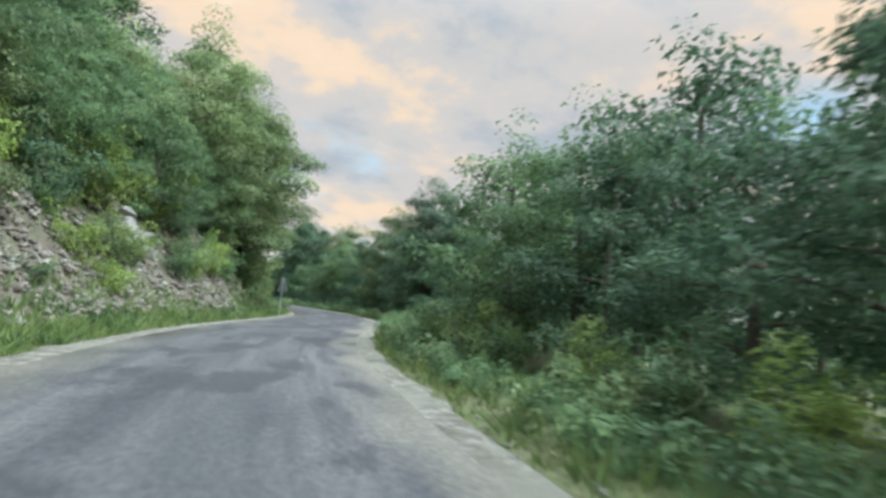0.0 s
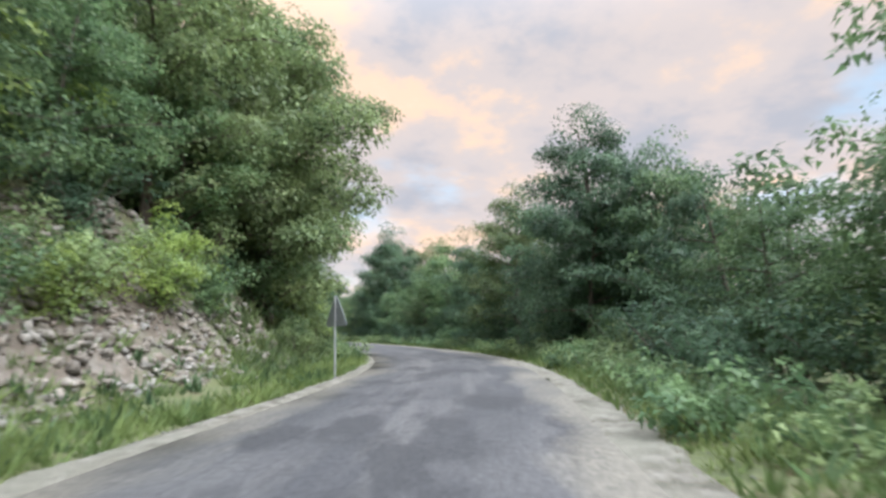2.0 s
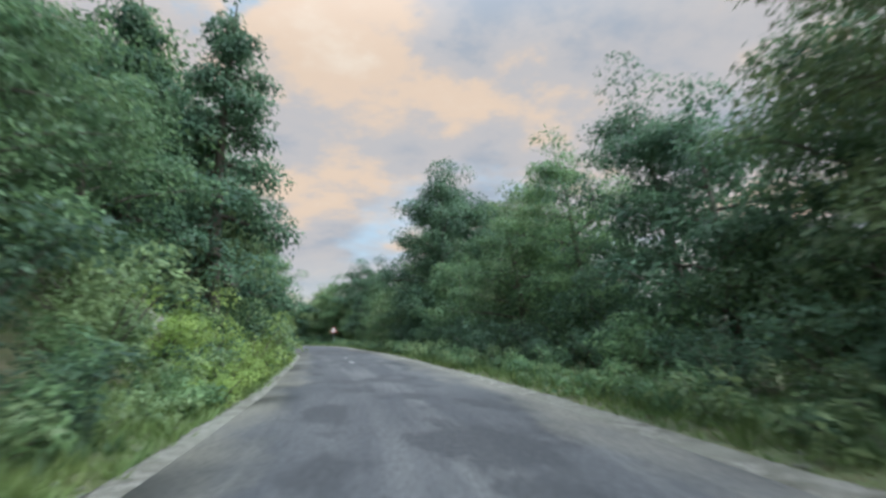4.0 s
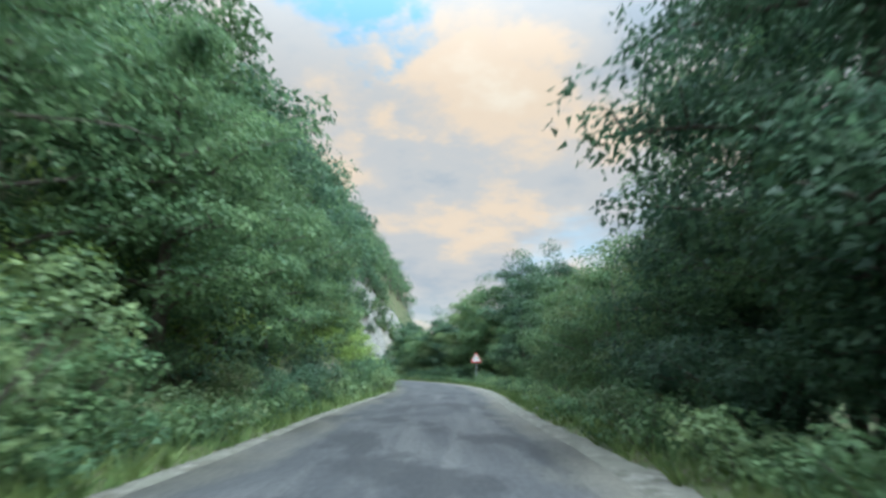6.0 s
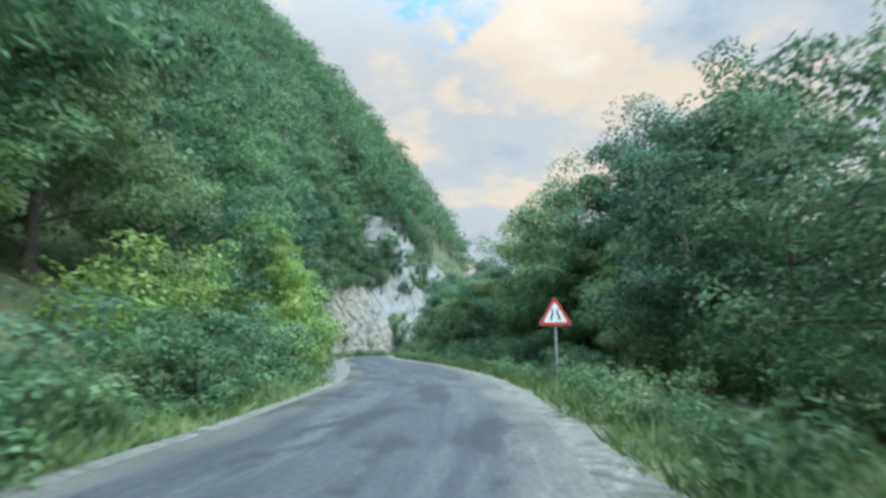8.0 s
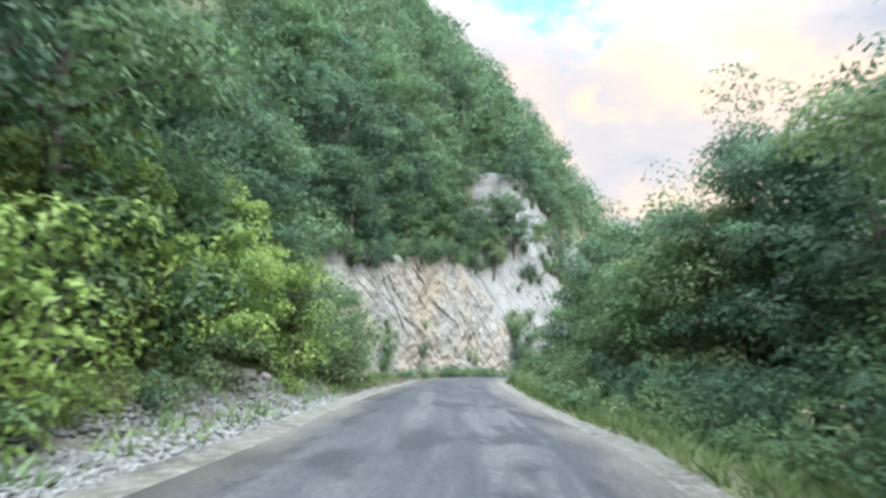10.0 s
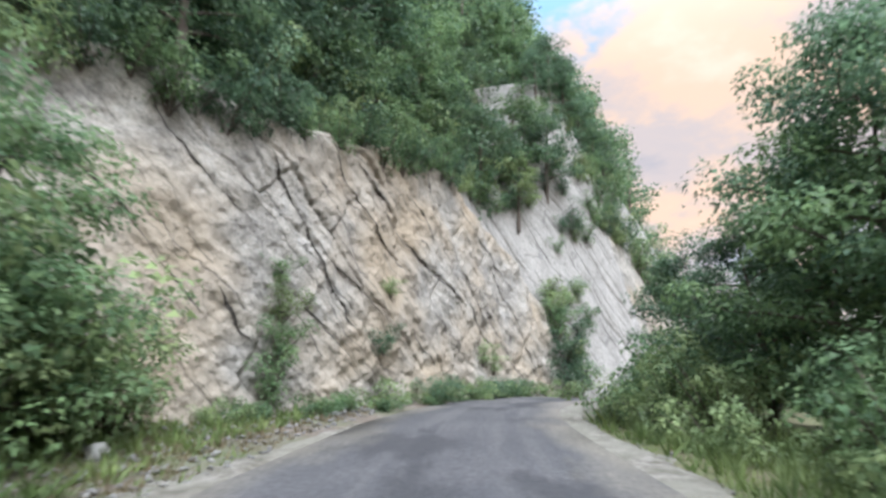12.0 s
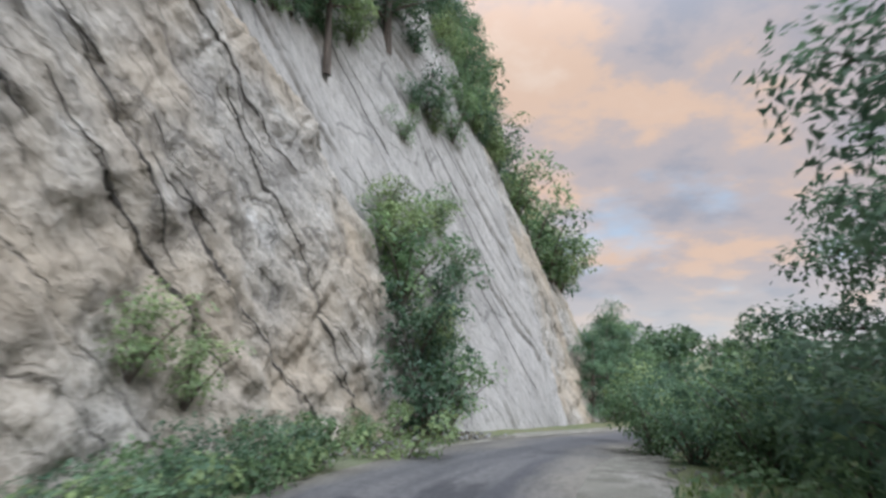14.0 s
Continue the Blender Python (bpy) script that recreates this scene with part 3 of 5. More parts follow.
# the long slanting joints of the face: along the road and up, from and to, then width and depth
JOINTS = ((((107.3, 6.6), (107.8, 5.9), (108.4, 5.1), (109.0, 4.35), (109.5, 3.5), (109.9, 2.9), (110.7, 1.95)), .06, .34),
          (((109.2, 4.15), (109.9, 3.65), (110.7, 3.2), (111.9, 2.65), (112.5, 2.0)), .05, .3), (((108.4, 2.7), (109.5, 1.9), (110.4, 1.4), (110.8, .9)), .06, .3),
          (((110.2, 7.0), (110.7, 5.95), (111.6, 5.25), (112.8, 4.4), (113.6, 3.9)), .06, .34), (((111.6, 6.8), (112.2, 6.3), (113.1, 5.75), (113.9, 4.95), (114.9, 4.4), (116.7, 3.7), (117.6, 3.3)), .075, .42),
          (((112.7, 5.6), (114.0, 4.75), (115.1, 4.25)), .05, .24), (((114.2, 7.0), (115.4, 6.1), (115.8, 5.2)), .045, .2), (((116.3, 8.1), (116.35, 6.5), (116.5, 5.5)), .045, .2),
          (((106.4, 2.6), (106.8, 1.85), (107.2, 1.45)), .06, .26), (((106.7, 5.3), (107.4, 4.75)), .05, .2),
          (((117.4, 5.5), (118.7, 3.7), (119.4, 2.2)), .045, .2), (((109.3, 5.8), (109.9, 5.5)), .04, .16), (((103.6, 4.6), (104.8, 3.4), (106.0, 2.0)), .05, .24), (((104.8, 6.2), (105.7, 5.1), (107.0, 4.2)), .05, .22),
          (((118.6, 7.2), (120.6, 5.9), (122.6, 4.4)), .05, .22), (((118.2, 3.2), (119.0, 2.4), (120.3, 1.0)), .08, .34), (((119.5, 3.3), (120.3, 2.1), (122.4, .3)), .07, .3), (((120.8, 5.2), (122.2, 3.0), (123.4, .6)), .05, .2))


def build_cliff():
    nv = 270
    n = len(BASE)
    u = np.arange(n) * 0.055
    y = BASE[:, 1]
    t = np.linspace(0, 1, nv)
    U, T = np.meshgrid(u, t, indexing="ij")
    top = (cliff_top(y) + .7 * fbm(u * .35, u * 0, 3, 77))[:, None]
    V = -2.0 + T * (top + 5.0)                      # the last metres lean back into the hill
    # the beige face ends along a falling line, above and beyond which lie the grey slabs
    rim = (np.interp(y, (115, 118, 120, 123.2, 125, 125.8, 126.2), (12, 9.0, 7.6, 6.1, 4.2, .5, -3)) + .5 * fbm(u * .7, u * 0 + 3, 3, 78))[:, None]
    grey = smooth(-.35, .35, V - rim) * (1 - smooth(133.5, 134.5, y))[:, None]
    grey = np.maximum(grey, (smooth(8, 10, V) * smooth(126, 128, y)[:, None]))
    wx, wy = U + .7 * fbm(U * .25, V * .25, 3, 5) + .12 * fbm(U * 1.5, V * 1.5, 2, 7), V + .7 * fbm(U * .25 + 9, V * .25, 3, 6)
    ang = radians(40) * (1 - grey) + radians(52) * grey
    q = wx * np.sin(ang) + wy * np.cos(ang)
    r = -wx * np.cos(ang) + wy * np.sin(ang)
    k, da, db, off, keep = layers(q, 4, .7, 2.2, 90)
    kg, dag, dbg, offg, keepg = layers(q, 14, .35, 1.1, 90)
    step = .08 * off[k] + (da / (da + db) - .5) * .06
    stepg = .09 * offg[kg] + (dag / (dag + dbg) - .5) * .07
    on = smooth(-.25, .25, fbm(r * .35, k * 5.3, 2, 15))     # cracks open and close along their length
    crack = np.exp(-(np.minimum(da, db) / .06) ** 2) * np.where(keep[k] > .75, .5, .03) * on
    crackg = np.exp(-(np.minimum(dag, dbg) / .05) ** 2) * np.where(keepg[kg] > .3, .3, .07) * (.3 + .7 * on)
    k2, da2, db2, off2, keep2 = layers(r + off[k] * 2.7, 9, 1.8, 5.0, 90)
    crack2 = np.exp(-(np.minimum(da2, db2) / .05) ** 2) * np.where(keep2[k2] > .5, .32, .03) * on
    block = off2[k2] * .11
    rough = .36 * fbm(U * .2, V * .2, 4, 21) + .11 * fbm(U * .9, V * .9, 4, 31) + .065 * fbm(U * 2.8, V * 2.8, 4, 41)
    chips = fbm(U * 1.3, V * 1.3 + U * .6, 3, 45) * 3.2
    fine_chips = fbm(U * 3.1, V * 3.1 + U * 1.6, 2, 46) * 2.2
    rough = rough + .04 * np.round(chips) / 1.6 + .024 * np.round(fine_chips) + .02 * np.abs(fbm(U * 5.5, V * 5.5, 2, 47))
    low = smooth(2.8, .5, V)                                # broken, rubbly foot
    rough = rough + low * (.15 * fbm(U * 2.2, V * 2.6, 4, 51) - .05) * (1 - grey)
    face = .8 * step - .2 * crack - .25 * crack2 + .8 * block + rough
    yn, vn = y[:, None] + .16 * fbm(U * .9, V * .9, 3, 91), V + .16 * fbm(U * .9 + 5, V * .9, 3, 92)
    for pts, wide, deep in JOINTS:
        last = len(pts) - 2
        gap, lift = np.zeros_like(V), np.zeros_like(V)
        for i, ((y0, z0), (y1, z1)) in enumerate(zip(pts, pts[1:])):
            ey, ez = y1 - y0, z1 - z0
            ll = math.hypot(ey, ez)
            along = ((yn - y0) * ey + (vn - z0) * ez) / ll
            off_line = ((vn - z0) * ey - (yn - y0) * ez) / ll        # positive above the joint
            ends = smooth(-.4 if i == 0 else -.08, .1 if i == 0 else 0, along) * (1 - smooth(ll - (.1 if i == last else 0), ll + (.4 if i == last else .08), along))
            open_ = .45 + .55 * smooth(-.3, .3, fbm(along * 1.1 + 7 * i, yn * .4, 2, 95))
            gap = np.maximum(gap, ends * .16 * deep * open_ * np.exp(-(off_line / (.75 * wide)) ** 2))
            lift = np.maximum(lift, ends * .15 * deep * np.exp(-np.maximum(off_line, 0) / .6) * (off_line > 0))
        face = face - gap + lift
    slab = .55 * stepg - .55 * crackg + .28 * rough
    disp = face * (1 - grey) + (slab - .35 * smooth(2, -1, y[:, None] - 126)) * grey
    lean = np.interp(y, (95, 104, 112, 120, 127, 133, 140), (.3, .2, .17, .2, .27, .29, .4))[:, None] * np.maximum(V, -2)
    over = np.maximum(V - top, 0)
    back = lean + over * 1.5 + over ** 2 * .2
    Vz = V - over * .35
    X = BASE[:, 0][:, None] + BN[:, 0][:, None] * (disp - back)
    Y = BASE[:, 1][:, None] + BN[:, 1][:, None] * (disp - back)
    verts = np.stack([X, Y, Vz + .03 * fbm(U * 5, V * 5, 2, 61)], -1)
    cliff = tagged(new("cliff"), "pale limestone cliff with slanting cracks above the road", "cliff", kind="structure")
    faces = grid_faces(n, nv)
    g = grey.ravel()[faces].mean(1)
    yy = np.repeat(y, nv)[faces].mean(1)
    flat = verts.reshape(-1, 3)
    for nm, mt, lab, pick in (("rock_face", M_ROCK, "beige fractured limestone face", (g < .5) & (yy < 134)), ("grey_slab", M_SLAB, "smooth grey slanting limestone slabs", g >= .5),
                              ("brown_rock", M_ROCK, "brown weathered rock", (g < .5) & (yy >= 134))):
        used, inv = np.unique(faces[pick], return_inverse=True)
        part(nm, mesh_np(nm, flat[used], inv.reshape(-1, 4), mt, False), cliff, lab)
    return cliff, flat.reshape(n, nv, 3), V


CLIFF_OB, CLIFF, CLIFF_V = build_cliff()


def on_face(y, v):
    """The place on the cliff's face at that y of its foot line and that height."""
    u = np.clip(np.interp(y, BASE[:, 1], np.arange(len(BASE))), 0, len(BASE) - 1.001)
    i = int(u)
    w = np.clip(np.interp(v, CLIFF_V[i], np.arange(CLIFF.shape[1])), 0, CLIFF.shape[1] - 1.001)
    j, a, b = int(w), u - i, w - int(w)
    return (CLIFF[i, j] * (1 - a) + CLIFF[i + 1, j] * a) * (1 - b) + (CLIFF[i, j + 1] * (1 - a) + CLIFF[i + 1, j + 1] * a) * b


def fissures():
    """Dark soil and shade of the open joints put into the colour: thin ragged bands that follow the face."""
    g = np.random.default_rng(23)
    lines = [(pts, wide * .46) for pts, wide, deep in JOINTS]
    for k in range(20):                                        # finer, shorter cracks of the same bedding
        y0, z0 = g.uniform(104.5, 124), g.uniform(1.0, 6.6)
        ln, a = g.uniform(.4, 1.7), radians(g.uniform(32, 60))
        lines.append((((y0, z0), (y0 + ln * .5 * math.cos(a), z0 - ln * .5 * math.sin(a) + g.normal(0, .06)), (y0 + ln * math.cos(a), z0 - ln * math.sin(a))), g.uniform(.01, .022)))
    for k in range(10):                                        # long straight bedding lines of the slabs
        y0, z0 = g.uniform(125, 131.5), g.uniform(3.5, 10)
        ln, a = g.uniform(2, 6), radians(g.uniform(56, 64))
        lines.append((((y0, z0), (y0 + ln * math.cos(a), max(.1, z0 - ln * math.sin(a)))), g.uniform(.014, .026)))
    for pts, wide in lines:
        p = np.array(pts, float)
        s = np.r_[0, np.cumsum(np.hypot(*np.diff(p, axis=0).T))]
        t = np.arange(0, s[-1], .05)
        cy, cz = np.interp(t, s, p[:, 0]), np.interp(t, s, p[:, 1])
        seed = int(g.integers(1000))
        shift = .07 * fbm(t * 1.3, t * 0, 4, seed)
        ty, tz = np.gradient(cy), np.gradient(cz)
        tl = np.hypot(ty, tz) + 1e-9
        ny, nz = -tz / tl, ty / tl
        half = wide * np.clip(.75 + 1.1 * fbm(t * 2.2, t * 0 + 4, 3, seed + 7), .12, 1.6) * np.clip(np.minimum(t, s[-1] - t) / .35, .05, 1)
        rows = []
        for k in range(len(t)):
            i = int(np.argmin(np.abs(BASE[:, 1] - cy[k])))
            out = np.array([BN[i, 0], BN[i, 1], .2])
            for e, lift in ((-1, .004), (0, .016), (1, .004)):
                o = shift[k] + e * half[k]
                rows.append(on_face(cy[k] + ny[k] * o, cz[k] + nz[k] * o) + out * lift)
        part("fissure", mesh_np("fissure", rows, grid_faces(len(t), 3), M_FISSURE), CLIFF_OB, "dark band laid along a crack in the rock")


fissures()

# ---------------------------------------------------------------- plants


def leaf_quads(rng, pos, outward, size, droop=0.25, width=0.55):
    """One pointed leaf at each place."""
    n = len(pos)
    nr = outward * .85 + np.array([0, 0, .55]) + rng.normal(0, .38, (n, 3))
    nr /= np.linalg.norm(nr, axis=1)[:, None] + 1e-9
    d = outward * .5 + rng.normal(0, .6, (n, 3))
    d[:, 2] -= droop
    d -= nr * ((d * nr).sum(1) * .8)[:, None]
    d /= np.linalg.norm(d, axis=1)[:, None] + 1e-9
    s = np.cross(nr, d)
    s /= np.linalg.norm(s, axis=1)[:, None] + 1e-9
    L = size * rng.uniform(.65, 1.35, n)[:, None]
    b = pos + d * L * .12 + s * L * width * .5 + nr * L * .08
    c = pos + d * L
    e = pos + d * L * .12 - s * L * width * .5 + nr * L * .08
    v = np.stack([b, c, e], 1).reshape(-1, 3)
    f = np.arange(3 * n).reshape(-1, 3)
    return v, f


def crown_mesh(name, rng, centres, radii, per, size, mat, flat=.72):
    pos, outw = [], []
    for c, r in zip(centres, radii):
        n = max(6, int(per * rng.uniform(.7, 1.3)))
        d = rng.normal(0, 1, (n, 3)); d /= np.linalg.norm(d, axis=1)[:, None]
        d[:, 2] = np.where(rng.random(n) < .6, np.abs(d[:, 2]), d[:, 2])      # fuller on top than below
        rad = r * rng.uniform(.3, 1, n) ** .4
        p = d * rad[:, None]
        p[:, 2] *= flat
        p[:, 2] -= .18 * (p[:, 0] ** 2 + p[:, 1] ** 2) / max(r, .1)
        pos.append(p + c)
        o = d + .5 * np.array([c[0], c[1], 0]) / (abs(c[0]) + abs(c[1]) + .5)
        outw.append(o / np.linalg.norm(o, axis=1)[:, None])
    v, f = leaf_quads(rng, np.concatenate(pos), np.concatenate(outw), size)
    return mesh_np(name, v, f, mat)


def build_tree(seed, h, r, base, per, size, leaf, limbs=12, droop=0.0, shape="round", twigs=True):
    """A tapered, slightly bent trunk, limbs with side branches, and a crown of leaf clumps round their ends. Stands at the origin."""
    rng = np.random.default_rng(seed)
    wood, centres, radii = [], [], []
    bend = rng.normal(0, .06, 2) * h
    tz = np.linspace(-.5, h * .92, 7)
    trunk = [np.array([bend[0] * (z / h) ** 2, bend[1] * (z / h) ** 2, z]) for z in np.maximum(tz, 0)]
    trunk[0][2] = -.5
    r0 = .018 * h + .03
    wood.append(tube(trunk, [r0 * (1.25 - 1.15 * i / 6) for i in range(7)], 8))
    golden = rng.uniform(0, 6)
    for i in range(limbs):
        f = (i + rng.uniform(0, .7)) / limbs
        z0 = h * (base + (0.86 - base) * f)
        if shape == "cone":
            prof = 1.05 - .9 * f
        else:
            prof = .55 + .75 * math.sin(math.pi * min(1, .22 + .72 * f)) - .25 * f
        ln = r * prof * rng.uniform(.68, .98)
        a = golden + i * 2.4 + rng.normal(0, .3)
        rise = rng.uniform(.15, .6) * (1 - droop) - droop * .35
        st = np.array([np.interp(z0, tz, [p[0] for p in trunk]), np.interp(z0, tz, [p[1] for p in trunk]), z0])
        dr = np.array([math.cos(a), math.sin(a), rise])
        pts = [st + dr * ln * s + np.array([0, 0, -.18 * ln * s * s * (1 + droop)]) for s in (0, .35, .7, 1)]
        rr = r0 * (.5 - .28 * f)
        wood.append(tube(pts, [rr, rr * .7, rr * .42, rr * .15], 5))
        for s in (.45, .75, 1.0):
            p = st + dr * ln * s + np.array([0, 0, -.18 * ln * s * s * (1 + droop)])
            centres.append(p + rng.normal(0, .15, 3)); radii.append(r * rng.uniform(.2, .33))
            for sgn in (-1, 1):
                if rng.random() < .85:
                    w = a + sgn * rng.uniform(.6, 1.2)
                    q = p + np.array([math.cos(w), math.sin(w), rng.uniform(-.1, .45)]) * ln * rng.uniform(.2, .36)
                    centres.append(q); radii.append(r * rng.uniform(.16, .28))
                    if twigs:
                        wood.append(tube([p, (p + q) / 2 + np.array([0, 0, .05]), q], [rr * .3, rr * .2, rr * .06], 4))
    if shape == "round":
        for i in range(int(limbs * 3)):                        # shoots between the limbs round the crown off
            f, a = rng.uniform(.02, .98), rng.uniform(0, 6.3)
            z0 = h * (base + (.93 - base) * f)
            q = r * (.5 + .75 * math.sin(math.pi * min(1, .2 + .74 * f)) - .3 * f) * rng.uniform(.2, .92)
            centres.append(np.array([np.interp(z0, tz, [p[0] for p in trunk]) + math.cos(a) * q, np.interp(z0, tz, [p[1] for p in trunk]) + math.sin(a) * q, z0]))
            radii.append(r * rng.uniform(.16, .27))
    for s in range(4 if shape == "round" else 3):
        centres.append(trunk[-1] + rng.normal(0, .12 * r, 3) + np.array([0, 0, .08 * h * s * .4])); radii.append(r * (.3 if shape == "round" else .16))
    v, fc = join(wood)
    bark = mesh_np("trunk", v, fc, M_BARK, True)
    crown = crown_mesh("crown", rng, centres, radii, per, size, leaf)
    return bark, crown


def build_bush(seed, h, r, per, size, leaf, stems=7):
    rng = np.random.default_rng(seed)
    wood, centres, radii = [], [], []
    for i in range(stems):
        a = i * 2.4 + rng.normal(0, .4)
        ln = h * rng.uniform(.65, 1.05)
        out = r * rng.uniform(.35, .95)
        pts = [np.array([math.cos(a) * out * s ** 1.3, math.sin(a) * out * s ** 1.3, -.2 + (ln + .1) * s - .2 * ln * s * s]) for s in (0, .35, .7, 1)]
        wood.append(tube(pts, [.03 * h / 2, .022 * h / 2, .014 * h / 2, .004], 4))
        for s in (.3, .55, .8, 1.0):
            p = np.array([math.cos(a) * out * s ** 1.3, math.sin(a) * out * s ** 1.3, -.2 + (ln + .1) * s - .2 * ln * s * s])
            centres.append(p + rng.normal(0, .12 * r, 3)); radii.append(r * rng.uniform(.22, .36))
    v, fc = join(wood)
    return mesh_np("stem", v, fc, M_BARK, True), crown_mesh("foliage", rng, centres, radii, per, size, leaf, flat=.68)


KINDS = {}


def plant(kind, variant, x, y, scale=1.0, turn=0.0, z=None, lean=(0, 0)):
    """Places one plant: built at first use, copied after."""
    maker, label, category, group, names = CATALOGUE[kind]
    if z is None:
        z = float(ground_height(x, y)[0]) - .05
    m = pose(x, y, z, lean[0], lean[1], turn) @ Matrix.Diagonal((scale, scale, scale, 1))
    key = (kind, variant)
    if key not in KINDS:
        wood, leaves = maker(variant)
        ob = tagged(new(names[0]), label, category, group)
        part(names[1], wood, ob)
        part(names[2], leaves, ob)
        ob.matrix_basis = m
        KINDS[key] = ob
        return ob
    src = KINDS[key]
    keep = src.matrix_basis.copy()
    src.matrix_basis = Matrix.Identity(4)
    ob = copy_thing(src, m)
    src.matrix_basis = keep
    return ob


TREE_PARTS, BUSH_PARTS = ("tree", "trunk", "crown"), ("bush", "stem", "foliage")
CATALOGUE = {
    "tall": (lambda v: build_tree(100 + v, 11, 3.1, .14, 135, .155, (M_LEAF_DARK, M_LEAF_MID, M_LEAF_DARK, M_LEAF_OLIVE)[v % 4], 18), "tall broadleaf tree with a dense dark green crown", "tree", "roadside trees", TREE_PARTS),
    "tree": (lambda v: build_tree(200 + v, 7.5, 2.6, .1, 72, .16, (M_LEAF_MID, M_LEAF_DARK, M_LEAF_MID, M_LEAF_OLIVE)[v % 4], 13), "bushy broadleaf tree with green leaves down to the ground", "tree", "roadside trees", TREE_PARTS),
    "bright": (lambda v: build_tree(250 + v, 7.5, 2.5, .1, 120, .18, M_LEAF_LIGHT, 13), "bushy young tree with fresh yellow-green leaves", "tree", "roadside trees", TREE_PARTS),
    "back": (lambda v: build_tree(400 + v, 10.5, 3.1, .14, 34, .28, (M_LEAF_MID, M_FOREST, M_LEAF_DARK)[v % 3], 14, twigs=False), "broadleaf tree standing behind the roadside growth", "tree", "roadside trees", TREE_PARTS),
    "fir": (lambda v: build_tree(300 + v, 12, 2.7, .14, 84, .17, M_LEAF_DARK, 24, .7, "cone"), "tall dark feathery tree with drooping branches", "tree", "dark roadside trees", TREE_PARTS),
    "sparse": (lambda v: build_tree(350 + v, 8, 1.9, .35, 44, .16, M_LEAF_OLIVE, 11), "thin tree with a sparse leafy crown", "tree", "roadside trees", TREE_PARTS),
    "bush": (lambda v: build_bush(500 + v, 2.6, 1.7, 70, .135, (M_LEAF_MID, M_LEAF_LIGHT, M_LEAF_DARK, M_LEAF_OLIVE, M_LEAF_LIGHT)[v % 5], 8), "leafy green bush beside the road", "bush", "roadside bushes", BUSH_PARTS),
    "thicket": (lambda v: build_bush(500 + v, 2.6, 1.7, 70, .135, (M_LEAF_MID, M_LEAF_LIGHT, M_LEAF_DARK, M_LEAF_OLIVE, M_LEAF_LIGHT)[v % 5], 8), "dark green undergrowth bush at the foot of roadside trees", "bush", "undergrowth bushes", ("undergrowth_bush", "stem", "foliage")),
    "cling": (lambda v: build_bush(550 + v, 2.6, 1.7, 54, .16, (M_LEAF_MID, M_LEAF_LIGHT, M_LEAF_DARK, M_LEAF_OLIVE)[v % 4], 7), "dark green shrub rooted in the rock", "shrub", "shrubs on the cliff", ("cliff_shrub", "stem", "foliage")),
    "shrub": (lambda v: build_bush(600 + v, 1.1, .95, 40, .11, (M_LEAF_LIGHT, M_LEAF_MID, M_LEAF_OLIVE, M_LEAF_MID)[v % 4], 5), "low leafy shrub on the verge", "shrub", "verge shrubs", ("shrub", "stem", "foliage")),
}
rng = np.random.default_rng(12)


CLEAR = ((-33.6, 92.4, 1.0), (-18.6, 59.6, 2.6), (-16.6, 57.0, 1.2), (-20.0, 62.0, 1.3), (-7.3, 13.6, 1.8), (-6.4, 12.0, 1.2), (-8.5, -28.4, 1.3), (-7.0, -28.8, 1.7))     # bare rock in the bank


def row(kind, variants, y0, y1, step, dlo, dhi, side, smin, smax):
    """Plants along a stretch of the road, at that spacing and distance from its edge."""
    y = y0 + rng.uniform(0, step)
    while y < y1:
        d = rng.uniform(dlo, dhi)
        x, yy = beside(y, d, side)
        if any((x - cx) ** 2 + (yy - cy) ** 2 < cr * cr for cx, cy, cr in CLEAR):
            y += step
            continue
        v = int(rng.integers(variants)) if isinstance(variants, int) else int(rng.choice(variants))
        plant(kind, v, x, yy, rng.uniform(smin, smax), rng.uniform(0, 360))
        y += step * rng.uniform(.7, 1.3)


# left of the road, the scree slope
row("bush", 5, -62, -20, 1.7, 4.6, 6.6, -1, .8, 1.25)
row("bush", (1, 4, 0, 3), -48, -18, 3.4, 3.6, 4.8, -1, .7, 1.0)
row("bush", (3, 0, 1), -36, -17, 1.5, 3.3, 4.6, -1, .5, .8)
for x, y, k, v, sc in ((-5.0, -12.6, "tree", 3, 1.0), (-6.3, -15.2, "tree", 3, 1.1), (-4.9, -9.2, "tree", 3, .95), (-7.6, -18.0, "tree", 3, 1.0), (-7.0, -11.0, "tall", 3, 1.2)):
    plant(k, v, x, y, sc, rng.uniform(0, 360))
row("bush", (3, 0, 1, 4), -44, -20, 1.5, 5.2, 7.4, -1, .8, 1.3)
row("tree", (3, 0, 2), -36, -15, 2.2, 5.0, 6.8, -1, .58, .85)
row("tree", (0, 2, 3), -62, -18, 3.2, 6.5, 10, -1, .75, 1.1)
row("back", (0, 1), -62, -14, 4.5, 10, 15, -1, .75, 1.05)
for x, y, k, v, s in ((-5.7, -8.0, "tall", 7, 1.25), (-5.4, -11.5, "tall", 3, 1.32), (-8.2, -15.5, "tall", 7, 1.3), (-6.0, -4, "tall", 7, 1.15), (-5.2, -13.5, "bush", 0, 1.3), (-5.0, -10, "bush", 3, 1.3), (-4.8, -7, "bush", 1, 1.2), (-7.6, -14.5, "tree", 0, 1.0), (-9.5, -20, "bush", 0, 1.35), (-8.6, -17.5, "bush", 3, 1.4),
                      (-9.4, -23, "bush", 1, 1.15), (-10.5, -14, "tall", 2, .9)):
    plant(k, v, x, y, s, rng.uniform(0, 360))
